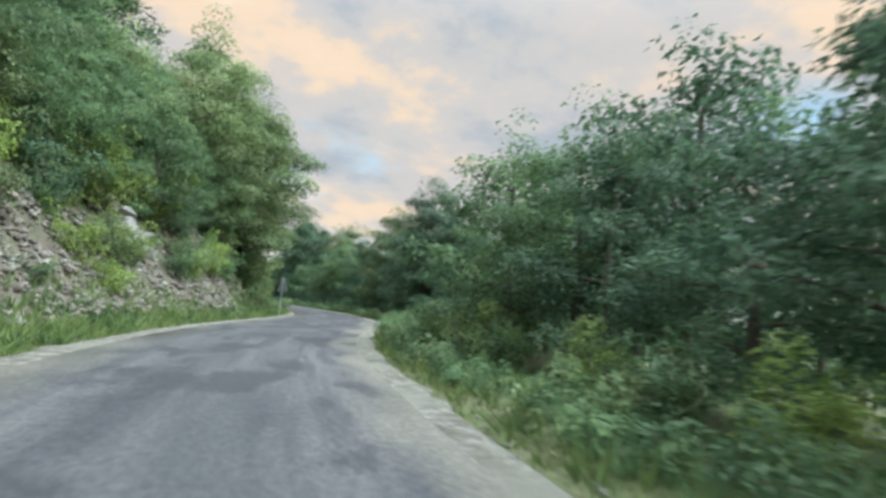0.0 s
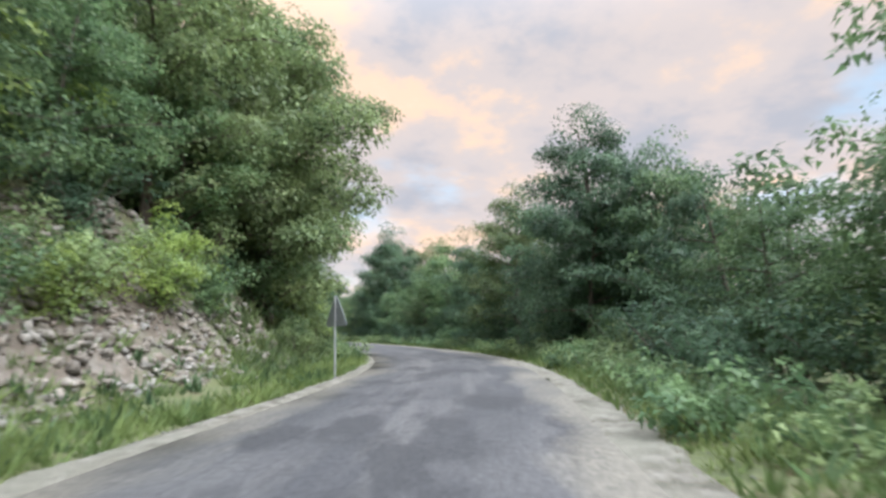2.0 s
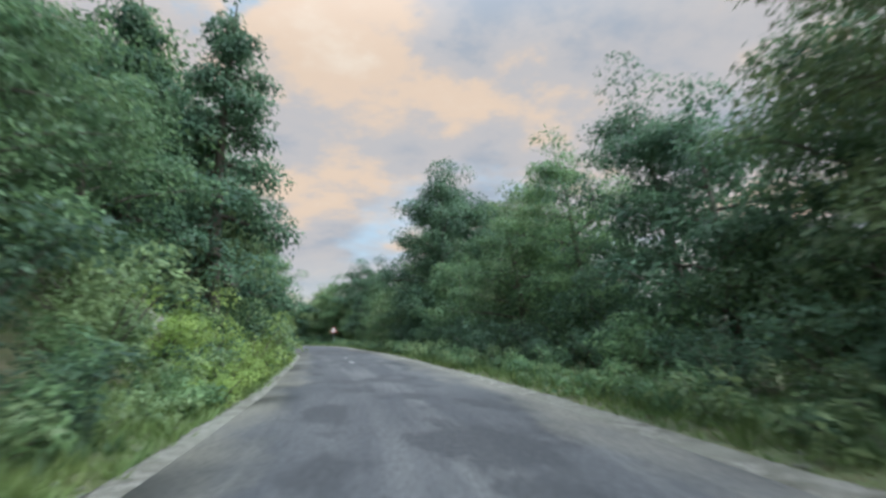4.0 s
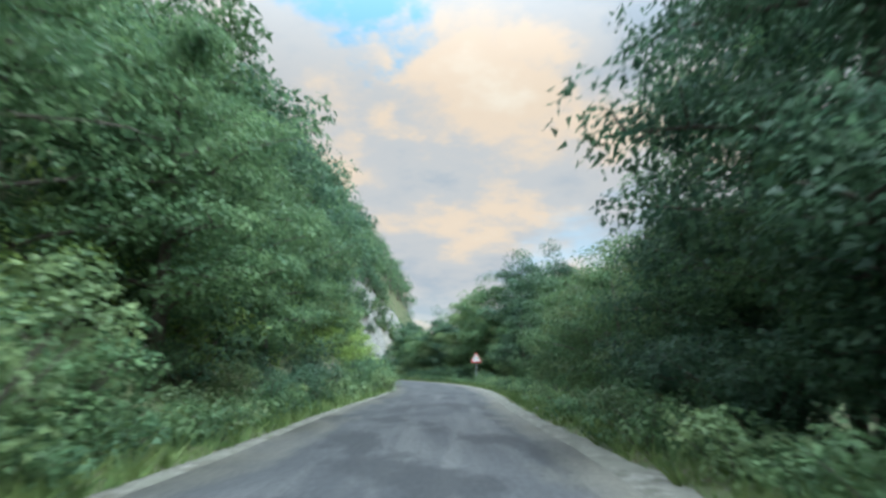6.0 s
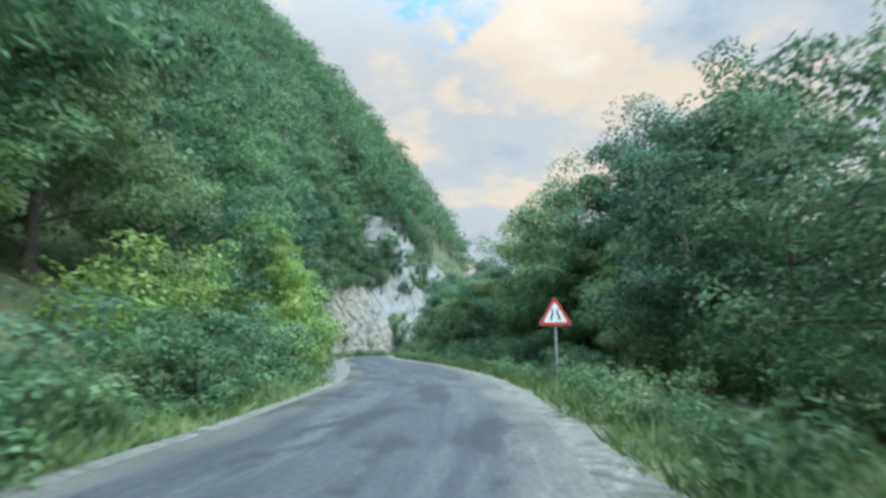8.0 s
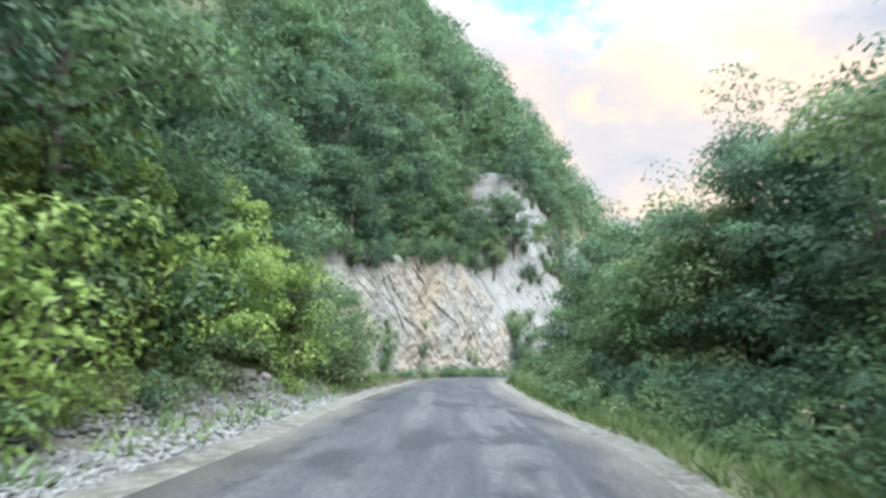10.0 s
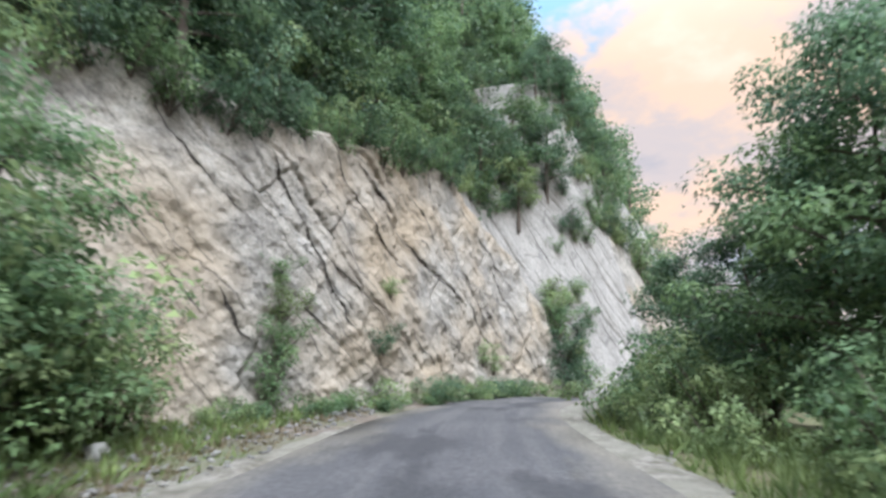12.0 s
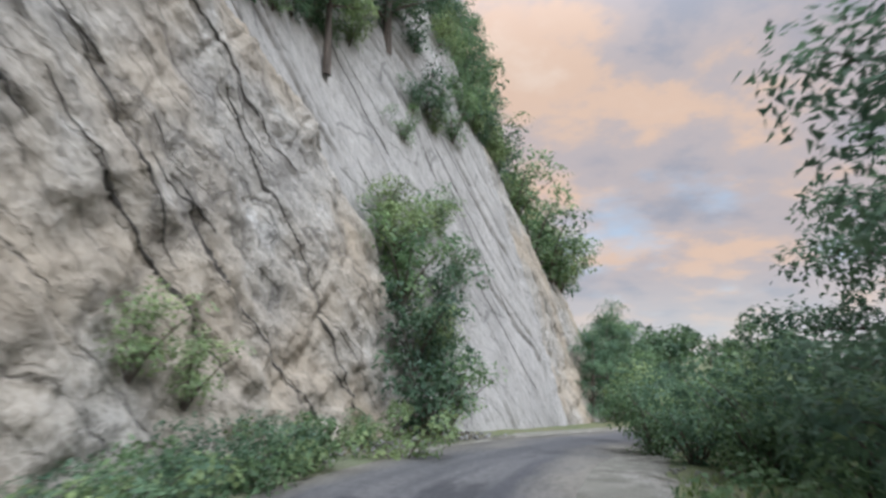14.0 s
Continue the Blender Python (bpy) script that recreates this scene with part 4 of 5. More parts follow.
# the bank
row("bush", (3, 0, 1), -17, -3, 1.4, 2.0, 3.2, -1, .4, .75)
row("bush", (0, 3, 2, 0, 2), -4, 82, 1.8, 1.2, 2.4, -1, .5, .95)
row("shrub", (1, 3, 2, 3), -12, 79, 1.2, .7, 1.6, -1, .6, 1.1)
row("tree", (0, 2, 3, 0, 1), 2, 100, 3.2, 3.2, 5.5, -1, .8, 1.15)
row("bush", 5, -10, 98, 2.5, 2.8, 5.0, -1, .9, 1.3)
row("back", (0, 1, 0, 2), 0, 28, 4.2, 6, 10, -1, .85, 1.15)
row("back", (0, 1, 0, 2), 28, 74, 3.8, 6, 10, -1, 1.0, 1.3)
row("back", (0, 1, 0, 2), 74, 100, 4.2, 6, 10, -1, .85, 1.15)
row("tall", (0, 1), 38, 53, 6.5, 2.4, 3.4, -1, .62, .85)
for x, y, s in ((-7.9, 18.2, 1.25), (-9.9, 15.6, 1.0)):
    plant("fir", 0, x, y, s, rng.uniform(0, 360))
for x, y, v, sc in ((-6.5, 16.6, 0, 1.1), (-6.6, 19.4, 3, 1.1), (-4.2, 9.6, 1, .5), (-4.6, 11.2, 4, .55), (-3.7, 8.0, 1, .42), (-5.2, 12.6, 1, .5), (-4.6, 13.4, 4, .45), (-5.9, 12.6, 4, .85), (-5.3, 14.8, 1, .85), (-6.0, 10.4, 1, .8), (-6.6, 13.6, 3, .7), (-37.4, 98.6, 3, 1.1), (-38.8, 100.2, 3, 1.2), (-40.4, 101.6, 0, 1.1), (-39.6, 98.2, 0, 1.4), (-41.6, 100.2, 0, 1.4), (-37.6, 96.2, 3, 1.3), (-41.9, 103.2, 3, .9), (-42.6, 98.5, 3, 1.6)):
    plant("bush", v, x, y, sc, rng.uniform(0, 360))
for x, y, k, v, sc in ((-21.8, 60.4, "tree", 3, .7), (-22.0, 63.6, "bright", 1, .6), (-17.0, 58.2, "bush", 3, .32), (-18.0, 60.6, "bush", 1, .34), (-15.9, 60.8, "bush", 3, .6), (-16.8, 62.6, "bush", 0, .8), (-15.0, 56.4, "bush", 3, .4), (-15.8, 58.4, "bush", 0, .42)):
    plant(k, v, x, y, sc, rng.uniform(0, 360))
row("bush", (1, 4), 78, 89, 1.1, 1.7, 2.7, -1, .8, 1.3)
row("bush", (3, 1, 3, 0), 88, 99, 1.2, 2.7, 3.8, -1, .8, 1.3)
for x, y, k, v, sc in ((-37.2, 93.6, "tall", 0, .75), (-35.6, 90.2, "tall", 2, .7), (-40.4, 95.6, "tall", 0, .75), (-39.2, 92.4, "tree", 1, 1.0), (-36.4, 92.2, "bush", 3, .9), (-35.4, 94.6, "bush", 1, 1.0), (-36.8, 95.6, "bush", 4, 1.2), (-34.6, 91.0, "bush", 3, .9), (-33.2, 89.6, "bush", 1, .9)):
    plant(k, v, x, y, sc, rng.uniform(0, 360))
row("shrub", (0, 1, 2), 80, 99, .8, 1.3, 2.4, -1, .6, 1.1)
row("bright", 2, 79, 99, 2.6, 2.8, 4.2, -1, .42, .68)
for x, y, v, sc in ((-41.3, 101.4, 0, 1.35), (-41.2, 102.6, 3, 1.1), (-41.6, 104.0, 3, .7), (-42.2, 102.0, 0, 1.5), (-40.2, 101.6, 3, .6)):
    plant("bush", v, x, y, sc, rng.uniform(0, 360))
plant("tree", 0, -41.1, 102.1, .62, 40)
plant("tree", 2, -40.6, 100.6, .6, 160)


def above_cliff(kind, variants, y0, y1, step, b0, b1, smin, smax):
    """Plants along the cliff's upper edge, so many metres behind its foot line."""
    y = y0
    while y < y1:
        k = int(np.argmin(np.abs(BASE[:, 1] - y)))
        b = rng.uniform(b0, b1)
        x, yy = BASE[k] - BN[k] * b
        plant(kind, int(rng.choice(variants)), float(x), float(yy), rng.uniform(smin, smax), rng.uniform(0, 360))
        y += step * rng.uniform(.7, 1.3)


def on_cliff(kind, variant, y, v, scale):
    """A plant rooted in the rock at that height."""
    col = CLIFF[int(np.argmin(np.abs(BASE[:, 1] - y)))]
    p = col[int(np.argmin(np.abs(col[:, 2] - v)))]
    plant(kind, variant, float(p[0]), float(p[1]), scale, rng.uniform(0, 360), z=float(p[2]) - .25 * scale)


def rim_height(y):
    return float(np.interp(y, (99, 103, 106.6, 108.3, 110, 112, 114.5, 118, 124, 126), (4.4, 6.2, 6.2, 6.5, 7.2, 7.2, 7.7, 8.4, 8.6, 9.4)))


for i in range(54):
    yy = rng.uniform(127.5, 141)
    on_cliff("cling", int(rng.choice((0, 2, 3))), yy, rng.uniform(7.5, 19), rng.uniform(.25, .66))
for yy in np.arange(100, 126.6, .75):
    on_cliff("cling", int(rng.choice((0, 2, 3, 2))), yy, rim_height(yy) + rng.uniform(-.3, .4), rng.uniform(.4, .75))
for yy in np.arange(100, 128.2, 1.4):
    on_cliff("back", int(rng.integers(3)), yy, rim_height(yy) + rng.uniform(.9, 1.6), rng.uniform(.36, .56))
for yy in np.arange(128, 144, 1.7):
    on_cliff("back", int(rng.integers(3)), yy, float(cliff_top(yy)) - rng.uniform(.2, 2.2), rng.uniform(.3, .5))
for yy, v, sc in ((129.5, 8.6, .75), (127.6, 7.0, .4), (133.6, 9.4, .7), (135.4, 9.0, .95), (137.0, 9.0, 1.15), (138.8, 7.4, 1.25), (134.6, 11.4, .9), (137.4, 11.4, 1.1), (132.4, 13.0, .7), (140.6, 5.8, 1.4), (142.6, 5.0, 1.5), (145, 5.0, 1.5), (147, 5.0, 1.4), (149, 4.8, 1.3), (142, 8.4, 1.3), (146, 7.4, 1.2)):
    on_cliff("cling", int(rng.choice((0, 2, 3))), yy, v, sc)
for yy, v, sc in ((118.6, 10.5, .5), (120.5, 10.6, .55), (123, 11.5, .5), (125.0, 13.0, .55)):
    on_cliff("tree", 1, yy, v, sc)
above_cliff("cling", (0, 2, 3), 98, 118, 1.0, 2.9, 4.0, .8, 1.25)
above_cliff("cling", (0, 2, 3), 98, 127, 1.5, 3.4, 5.0, 1.1, 1.6)
above_cliff("back", (0, 1, 2), 99, 118, 2.2, 3.0, 4.2, .5, .7)
above_cliff("back", (0, 1, 2), 98, 126, 2.0, 4.2, 6.5, .6, .9)
above_cliff("back", (0, 1, 2), 98, 128, 3.0, 7, 10, .6, .9)
above_cliff("cling", (0, 2, 3), 127, 152, 1.5, 10.0, 12.5, .7, 1.2)
above_cliff("cling", (0, 2, 3), 142, 156, 1.6, 4.0, 6.5, .7, 1.1)
for yy, v, k, sc in ((118.7, 1.2, 3, .42), (119.3, .9, 3, .36), (126.4, 3.4, 2, .6), (127.4, 4.2, 3, .6), (128.2, 4.7, 0, .5), (127.6, 2.5, 2, .6), (126.2, 4.5, 3, .5), (128.6, 3.2, 0, .5), (127.0, 1.2, 2, .55)):
    on_cliff("cling", k, yy, v, sc)
above_cliff("shrub", (1, 2, 3, 2), 104, 124, 2.3, -1.2, -.3, .45, .9)
above_cliff("shrub", (2, 3, 1), 115.5, 122, .9, -.7, -.1, .5, .85)
above_cliff("shrub", (3, 1), 106.5, 115, .8, -.7, 0, .35, .6)
above_cliff("bush", (0, 3), 106, 124, 4.5, -.6, -.1, .18, .32)
above_cliff("bush", (2, 3, 2), 113.5, 121.5, 1.2, -.7, -.1, .26, .42)
above_cliff("back", (0, 1, 2), 129, 156, 2.4, 11, 14, .5, .8)
# ivy and shrubs that cling to the rock
for x, y, z, k, v, s in ((-44.0, 125.0, -.2, "cling", 2, .8), (-43.9, 126.2, -.1, "cling", 0, .7), (-44.4, 125.4, 1.1, "cling", 2, .78), (-44.3, 126.4, 1.3, "cling", 3, .6), (-44.8, 125.7, 2.4, "cling", 0, .75), (-45.1, 126.0, 3.6, "cling", 3, .6), (-42.8, 107.6, .5, "cling", 0, .4), (-42.9, 107.8, 1.2, "cling", 0, .42), (-43.0, 107.9, 2.0, "cling", 3, .4), (-43.2, 107.9, 2.8, "cling", 0, .3),
                         (-46.6, 125.2, 7.9, "sparse", 0, .5), (-48.2, 124.2, 9.4, "cling", 2, 1.1), (-47.4, 122.4, 8.6, "cling", 3, 1.1),
                         (-49.8, 125, 11.6, "tree", 1, .55), (-43.4, 111.6, 1.4, "cling", 2, .34), (-43.8, 112.3, 3.0, "cling", 3, .26)):
    plant(k, v, x, y, s, rng.uniform(0, 360), z=z)
# right of the road
row("shrub", (1, 3, 1, 2), -58, 112, 1.3, .9, 2.0, 1, .6, 1.1)
row("thicket", (2, 0, 2), 82, 98, 1.6, 2.2, 3.4, 1, .5, .8)
row("thicket", 5, -60, -30, 2.0, 2.6, 4.0, 1, .5, .8)
row("tree", (1, 0, 1), -62, -30, 3.0, 4.4, 6, 1, .7, 1.0)
row("back", 3, -62, -20, 4.5, 8.5, 11, 1, .85, 1.05)
row("thicket", (2, 0, 2, 3), -30, 0, 2.3, 3, 5, 1, .5, .9)
row("thicket", (2, 0, 2), -34, -2, 1.8, 4.5, 7.0, 1, .8, 1.2)
row("tree", (1, 1, 0), -28, -8, 3.0, 5.5, 8, 1, .6, .9)
for x, y, k, v, s in ((9.5, -9.6, "tall", 0, 1.08), (8.6, 3, "tall", 3, 1.0), (8.6, 15.5, "tall", 2, .9), (9.4, 8, "tall", 1, .9), (11.5, -13, "tree", 0, 1.2), (8.2, -11.2, "tree", 1, .9), (10.8, -8.8, "tree", 1, 1.1), (9.2, -7.0, "tree", 1, 1.0), (10.8, -12.2, "tall", 0, .85), (6.6, 20.5, "tall", 1, .85), (7.2, 25.5, "tree", 1, 1.0), (6.2, 30, "tall", 0, .75), (8.4, 12, "tree", 1, 1.1), (.6, 48, "tall", 1, 1.08), (3.6, 47, "tall", 2, 1.45), (0.8, 40.5, "tall", 0, 1.3), (7.6, 45, "tall", 3, 1.4), (11, -2, "tall", 2, .9), (10, 9, "tree", 1, 1.1),
                      (-11.4, 88.5, "tall", 0, 1.25), (-15, 88, "tall", 1, 1.0), (-18.6, 93, "tall", 3, .95), (-22.8, 100.3, "tall", 2, .8), (-8.6, 82, "tall", 2, 1.15), (-36.8, 118.5, "tree", 1, .7), (-35.4, 120.6, "fir", 1, .62), (-34.8, 114.6, "tree", 1, .62), (-33.6, 118.2, "fir", 1, .78), (-31.6, 112.0, "tall", 2, .85), (-36.6, 123.4, "tree", 1, .7), (-38.0, 124.4, "bush", 3, .6), (-37.9, 121.0, "bush", 2, .8), (-36.9, 113.2, "bush", 4, .5), (-36.5, 111.6, "bush", 3, .5)):
    plant(k, v, x, y, s, rng.uniform(0, 360))
row("thicket", (2, 0, 2, 2), 2, 46, 2.1, 2.2, 3.8, 1, .5, .9)
row("thicket", (2, 0, 2), 26, 47, 1.5, 2.8, 4.6, 1, .9, 1.25)
row("thicket", (2, 0, 2), -8, 34, 1.7, 4.2, 7.0, 1, .9, 1.4)
row("thicket", (0, 3, 2, 3), 46, 76, 1.9, 3.6, 5.2, 1, .6, 1.0)
row("thicket", (2, 0, 2, 3), 76, 100, 2.1, 2.2, 3.8, 1, .5, .9)
row("tree", 4, 20, 98, 3.3, 4.6, 6.6, 1, .75, 1.0)
row("back", 3, 26, 96, 4.0, 8, 11, 1, .8, 1.0)
row("tree", (0, 3, 0, 2), 82, 108, 2.3, 4.6, 7.5, 1, .7, .95)
row("thicket", (0, 3, 0, 2), 98, 116, 1.8, 1.9, 3, 1, .7, 1.0)
row("tree", (0, 3, 0), 98, 112, 2.6, 3.8, 5.5, 1, .7, .95)
row("thicket", (2, 0, 3), 112.5, 121, 1.3, 1.5, 2.6, 1, .45, .7)
row("shrub", (1, 3), 112, 121, .9, 1.0, 1.8, 1, .6, .9)
row("thicket", (0, 2, 3), 122, 150, 2.2, 1.8, 3.2, 1, .5, .8)
for x, y, v, sc in ((-39.9, 125.6, 0, .6), (-39.3, 124.4, 2, .65), (-39.6, 127.2, 3, .7), (-38.6, 122.9, 0, .6), (-38.9, 128.6, 2, .8), (-38.4, 126.2, 0, .8)):
    plant("bush", v, x, y, sc, rng.uniform(0, 360))
for x, y, v, sc in ((-41.5, 141.4, 1, .62), (-41.2, 144.2, 0, .7), (-41.9, 138.9, 1, .5), (-41.0, 147.5, 1, .75)):
    plant("tree", v, x, y, sc, rng.uniform(0, 360))
for x, y, s in ((-40.4, 141, .8), (-38.6, 146, .9), (-41, 150, 1.1), (-36, 151, .9), (-39, 156, 1.2), (-33, 157, 1.0), (-43, 146, 1.1)):
    plant("bush", int(rng.integers(5)), x, y, s * 1.2, rng.uniform(0, 360))


def build_forest(name, label, places, seed):
    """Far trees, too many to count: trunks and clumped crowns in one mesh."""
    g = np.random.default_rng(seed)
    pos, outw, wood = [], [], []
    for x, y, z, h, r in places:
        wood.append(tube([(x, y, z - .6), (x, y, z + h * .5), (x + .2, y, z + h * .85)], [.14, .09, .03], 4))
        n = 13
        f = g.uniform(.12, 1, n)
        a = g.uniform(0, 6.3, n)
        rr = r * np.sqrt(np.maximum(.05, 1 - np.abs(f - .45) * 1.5)) * g.uniform(.35, .95, n)
        for k in range(n):
            c = np.array([x + math.cos(a[k]) * rr[k], y + math.sin(a[k]) * rr[k], z + h * f[k]])
            m = 34
            d = g.normal(0, 1, (m, 3)); d /= np.linalg.norm(d, axis=1)[:, None]
            p = d * (r * .42 * g.uniform(.3, 1, m) ** .5)[:, None]
            p[:, 2] *= .7
            pos.append(p + c); outw.append(d)
    v, f = leaf_quads(g, np.concatenate(pos), np.concatenate(outw), .44, width=.65)
    forest = tagged(new(name), label, "forest", kind="stuff")
    part("crown", mesh_np("crown", v, f, M_FOREST), forest)
    wv, wf = join(wood)
    part("trunk", mesh_np("trunk", wv, wf, M_BARK, True), forest)


def forest_places(n, y0, y1, d0, d1, side, hmin, hmax, seed, gap=3.2):
    g = np.random.default_rng(seed)
    out = []
    for _ in range(n * 3):
        if len(out) >= n:
            break
        y, d = g.uniform(y0, y1), d0 + (d1 - d0) * g.uniform(0, 1) ** 1.4
        if side == 0:
            x, yy = float(np.interp(y, HILL_EDGE[:, 1], HILL_EDGE[:, 0])) - d, y
        else:
            x, yy = beside(y, d, side)
        if all((x - o[0]) ** 2 + (yy - o[1]) ** 2 > gap ** 2 for o in out):
            h = g.uniform(hmin, hmax)
            out.append((x, yy, float(ground_height(x, yy)[0]), h, h * .34))
    return out


def north_places(n, seed):
    """Low trees on the falling ground beyond the bend."""
    g = np.random.default_rng(seed)
    out = []
    while len(out) < n:
        x, y = g.uniform(-40, 25), g.uniform(143, 225)
        if lateral((x, y))[0][0] > 3.5 and x > np.interp(y, HILL_EDGE[:, 1], HILL_EDGE[:, 0]) + 1:
            h = g.uniform(3.2, 5.2)
            out.append((x, y, float(ground_height(x, y)[0]), h, h * .42))
    return out


build_forest("hillside_forest", "dense green broadleaf forest on the steep hillside",
             forest_places(130, -70, 0, 14, 50, -1, 7, 10, 1) + forest_places(170, 0, 100, 11, 50, -1, 6, 11.5, 2) + forest_places(240, 100, 215, 9, 60, 0, 6.5, 10.5, 3, 3.0) + forest_places(150, 97, 165, 12, 48, 0, 6.5, 9.5, 13, 2.6), 5)
build_forest("valley_forest", "green broadleaf forest on the low side of the road",
             north_places(70, 8) + forest_places(200, -60, 170, 34, 105, 1, 7, 10, 15, 5.0) + forest_places(150, -60, 118, 11.5, 34, 1, 7, 10, 4) + forest_places(40, 124, 175, 8, 40, 1, 3, 4.5, 6), 7)

# ---------------------------------------------------------------- road signs


def triangle(side, r=.06):
    """Corners of a rounded triangle, point up, in x and z round its lower edge's middle."""
    h = side * math.sqrt(3) / 2
    cs = [(-side / 2, 0), (side / 2, 0), (0, h)]
    mid = (0, h / 3)
    out = []
    for k, (cx, cz) in enumerate(cs):
        ux, uz = mid[0] - cx, mid[1] - cz
        n = math.hypot(ux, uz)
        px, pz = cx + ux / n * 2 * r, cz + uz / n * 2 * r
        a0 = (math.pi * 1.5 - math.pi * 2 / 3, math.pi * 1.5, math.pi / 6)[k]
        for s in range(6):
            a = a0 + (math.pi * 2 / 3) * s / 5
            out.append((px + r * math.cos(a), pz + r * math.sin(a)))
    return out


def plate(name, outline, y0, y1, mat):
    bm = bmesh.new()
    f = [bm.verts.new((x, y0, z)) for x, z in outline]
    b = [bm.verts.new((x, y1, z)) for x, z in outline]
    bm.faces.new(f); bm.faces.new(b[::-1])
    n = len(f)
    for i in range(n):
        bm.faces.new((f[i], b[i], b[(i + 1) % n], f[(i + 1) % n]))
    bmesh.ops.recalc_face_normals(bm, faces=bm.faces)
    return from_bm(name, bm, mat)


def warning_sign(name, label, x, y, turn, side, low, symbol):
    sign = tagged(new(name), label, "road sign", "warning signs")
    v, f = tube([(0, .05, -.4), (0, .05, low + side * .8)], [.03, .03], 10)
    part("post", mesh_np("post", v, np.array(f), M_METAL, True), sign)
    sh = lambda pts, k, dz: [(px * k, low + dz + pz * k) for px, pz in pts]
    tri = triangle(side)
    part("plate", plate("plate", sh(tri, 1, 0), -.004, .012, M_SIGNBACK), sign, "grey metal sign plate")
    part("border", plate("border", sh(tri, .98, .006), -.009, -.005, M_RED), sign, "red border")
    part("face", plate("face", sh(tri, .72, side * .09), -.014, -.010, M_WHITE), sign, "white sign face")
    for dz in (.18, .5):
        bm = bmesh.new()
        bmesh.ops.create_cube(bm, size=1)
        bmesh.ops.scale(bm, vec=(.12, .035, .04), verts=bm.verts)
        bmesh.ops.translate(bm, vec=(0, .03, low + dz * side), verts=bm.verts)
        part("clamp", from_bm("clamp", bm, M_METAL), sign)
    if symbol:
        for sg in (-1, 1):
            o = [(.15, .13), (.095, .13), (.085, .24), (.05, .32), (.045, .46), (.085, .46), (.095, .33), (.135, .25)]
            pts = [(sg * px * side, low + side * (pz + .03)) for px, pz in o]
            part("symbol", plate("symbol", pts, -.019, -.015, M_BLACK), sign, "black narrowing line")
    v, f = tube([(0, .05, -.3), (0, .05, .05), (0, .05, .09)], [.16, .15, .08], 10)
    part("foot", mesh_np("foot", v, np.array(f), M_STONE, True), sign, "pale concrete foot")
    sign.matrix_basis = pose(x, y, float(ground_height(x, y)[0]), 0, 0, turn)
    return sign


warning_sign("warning_sign", "white triangular road narrows sign with red border", -14.05, 76.4, 18, 1.0, 1.82, True)
warning_sign("warning_sign", "grey back of a triangular road sign on a post", -2.15, -18.3, 128, 1.1, 1.5, False)

# ---------------------------------------------------------------- stones


def hull_rock(seed, flat=.7, n=16):
    """An angular stone about 1 m across: the hull of random points."""
    g = np.random.default_rng(seed)
    bm = bmesh.new()
    for _ in range(n):
        d = g.normal(0, 1, 3); d /= np.linalg.norm(d)
        d *= .5 * g.uniform(.8, 1.0)
        bm.verts.new((d[0] * 1.15, d[1] * .85, d[2] * flat))
    res = bmesh.ops.convex_hull(bm, input=bm.verts)
    inner = [e for e in res["geom_interior"] if isinstance(e, bmesh.types.BMVert)]
    bmesh.ops.delete(bm, geom=inner, context='VERTS')
    bmesh.ops.triangulate(bm, faces=bm.faces)
    return bm


ROCKS, STAINED, CHALK = [], [], []
for k in range(7):
    bm = hull_rock(k)
    bmesh.ops.bevel(bm, geom=list(bm.edges), offset=.035, segments=1, affect='EDGES')
    bmesh.ops.triangulate(bm, faces=bm.faces)
    ROCKS.append(from_bm("boulder", bm, M_STONE))
    STAINED.append(ROCKS[-1].copy())
    STAINED[-1].materials[0] = M_RUBBLE
    CHALK.append(ROCKS[-1].copy())
    CHALK[-1].materials[0] = M_CHALK
HULLS = []
for k in range(6):
    bm = hull_rock(40 + k, .65, 9)
    bm.verts.ensure_lookup_table(); bm.verts.index_update()
    HULLS.append((np.array([v.co[:] for v in bm.verts]), np.array([[v.index for v in f.verts] for f in bm.faces])))
    bm.free()


def boulder(x, y, size, label="pale limestone boulder lying on the slope", z=None, pool=ROCKS):
    ob = tagged(new("boulder", pool[int(rng.integers(7))]), label, "boulder", "boulders")
    z = float(ground_height(x, y)[0]) + size * .12 if z is None else z
    ob.matrix_basis = pose(x, y, z, rng.uniform(-25, 25), rng.uniform(-25, 25), rng.uniform(0, 360)) @ Matrix.Diagonal((size, size, size, 1))


for x, y, s in ((-33.9, 92.2, .5), (-34.5, 92.9, .6), (-33.6, 91.6, .4), (-35.0, 93.8, .5), (-17.3, 58.0, .7), (-17.8, 58.9, .85), (-18.4, 59.6, .6), (-19.2, 61.2, .6)):
    boulder(x, y, s, "brown stained rock set in the earth bank", pool=STAINED)


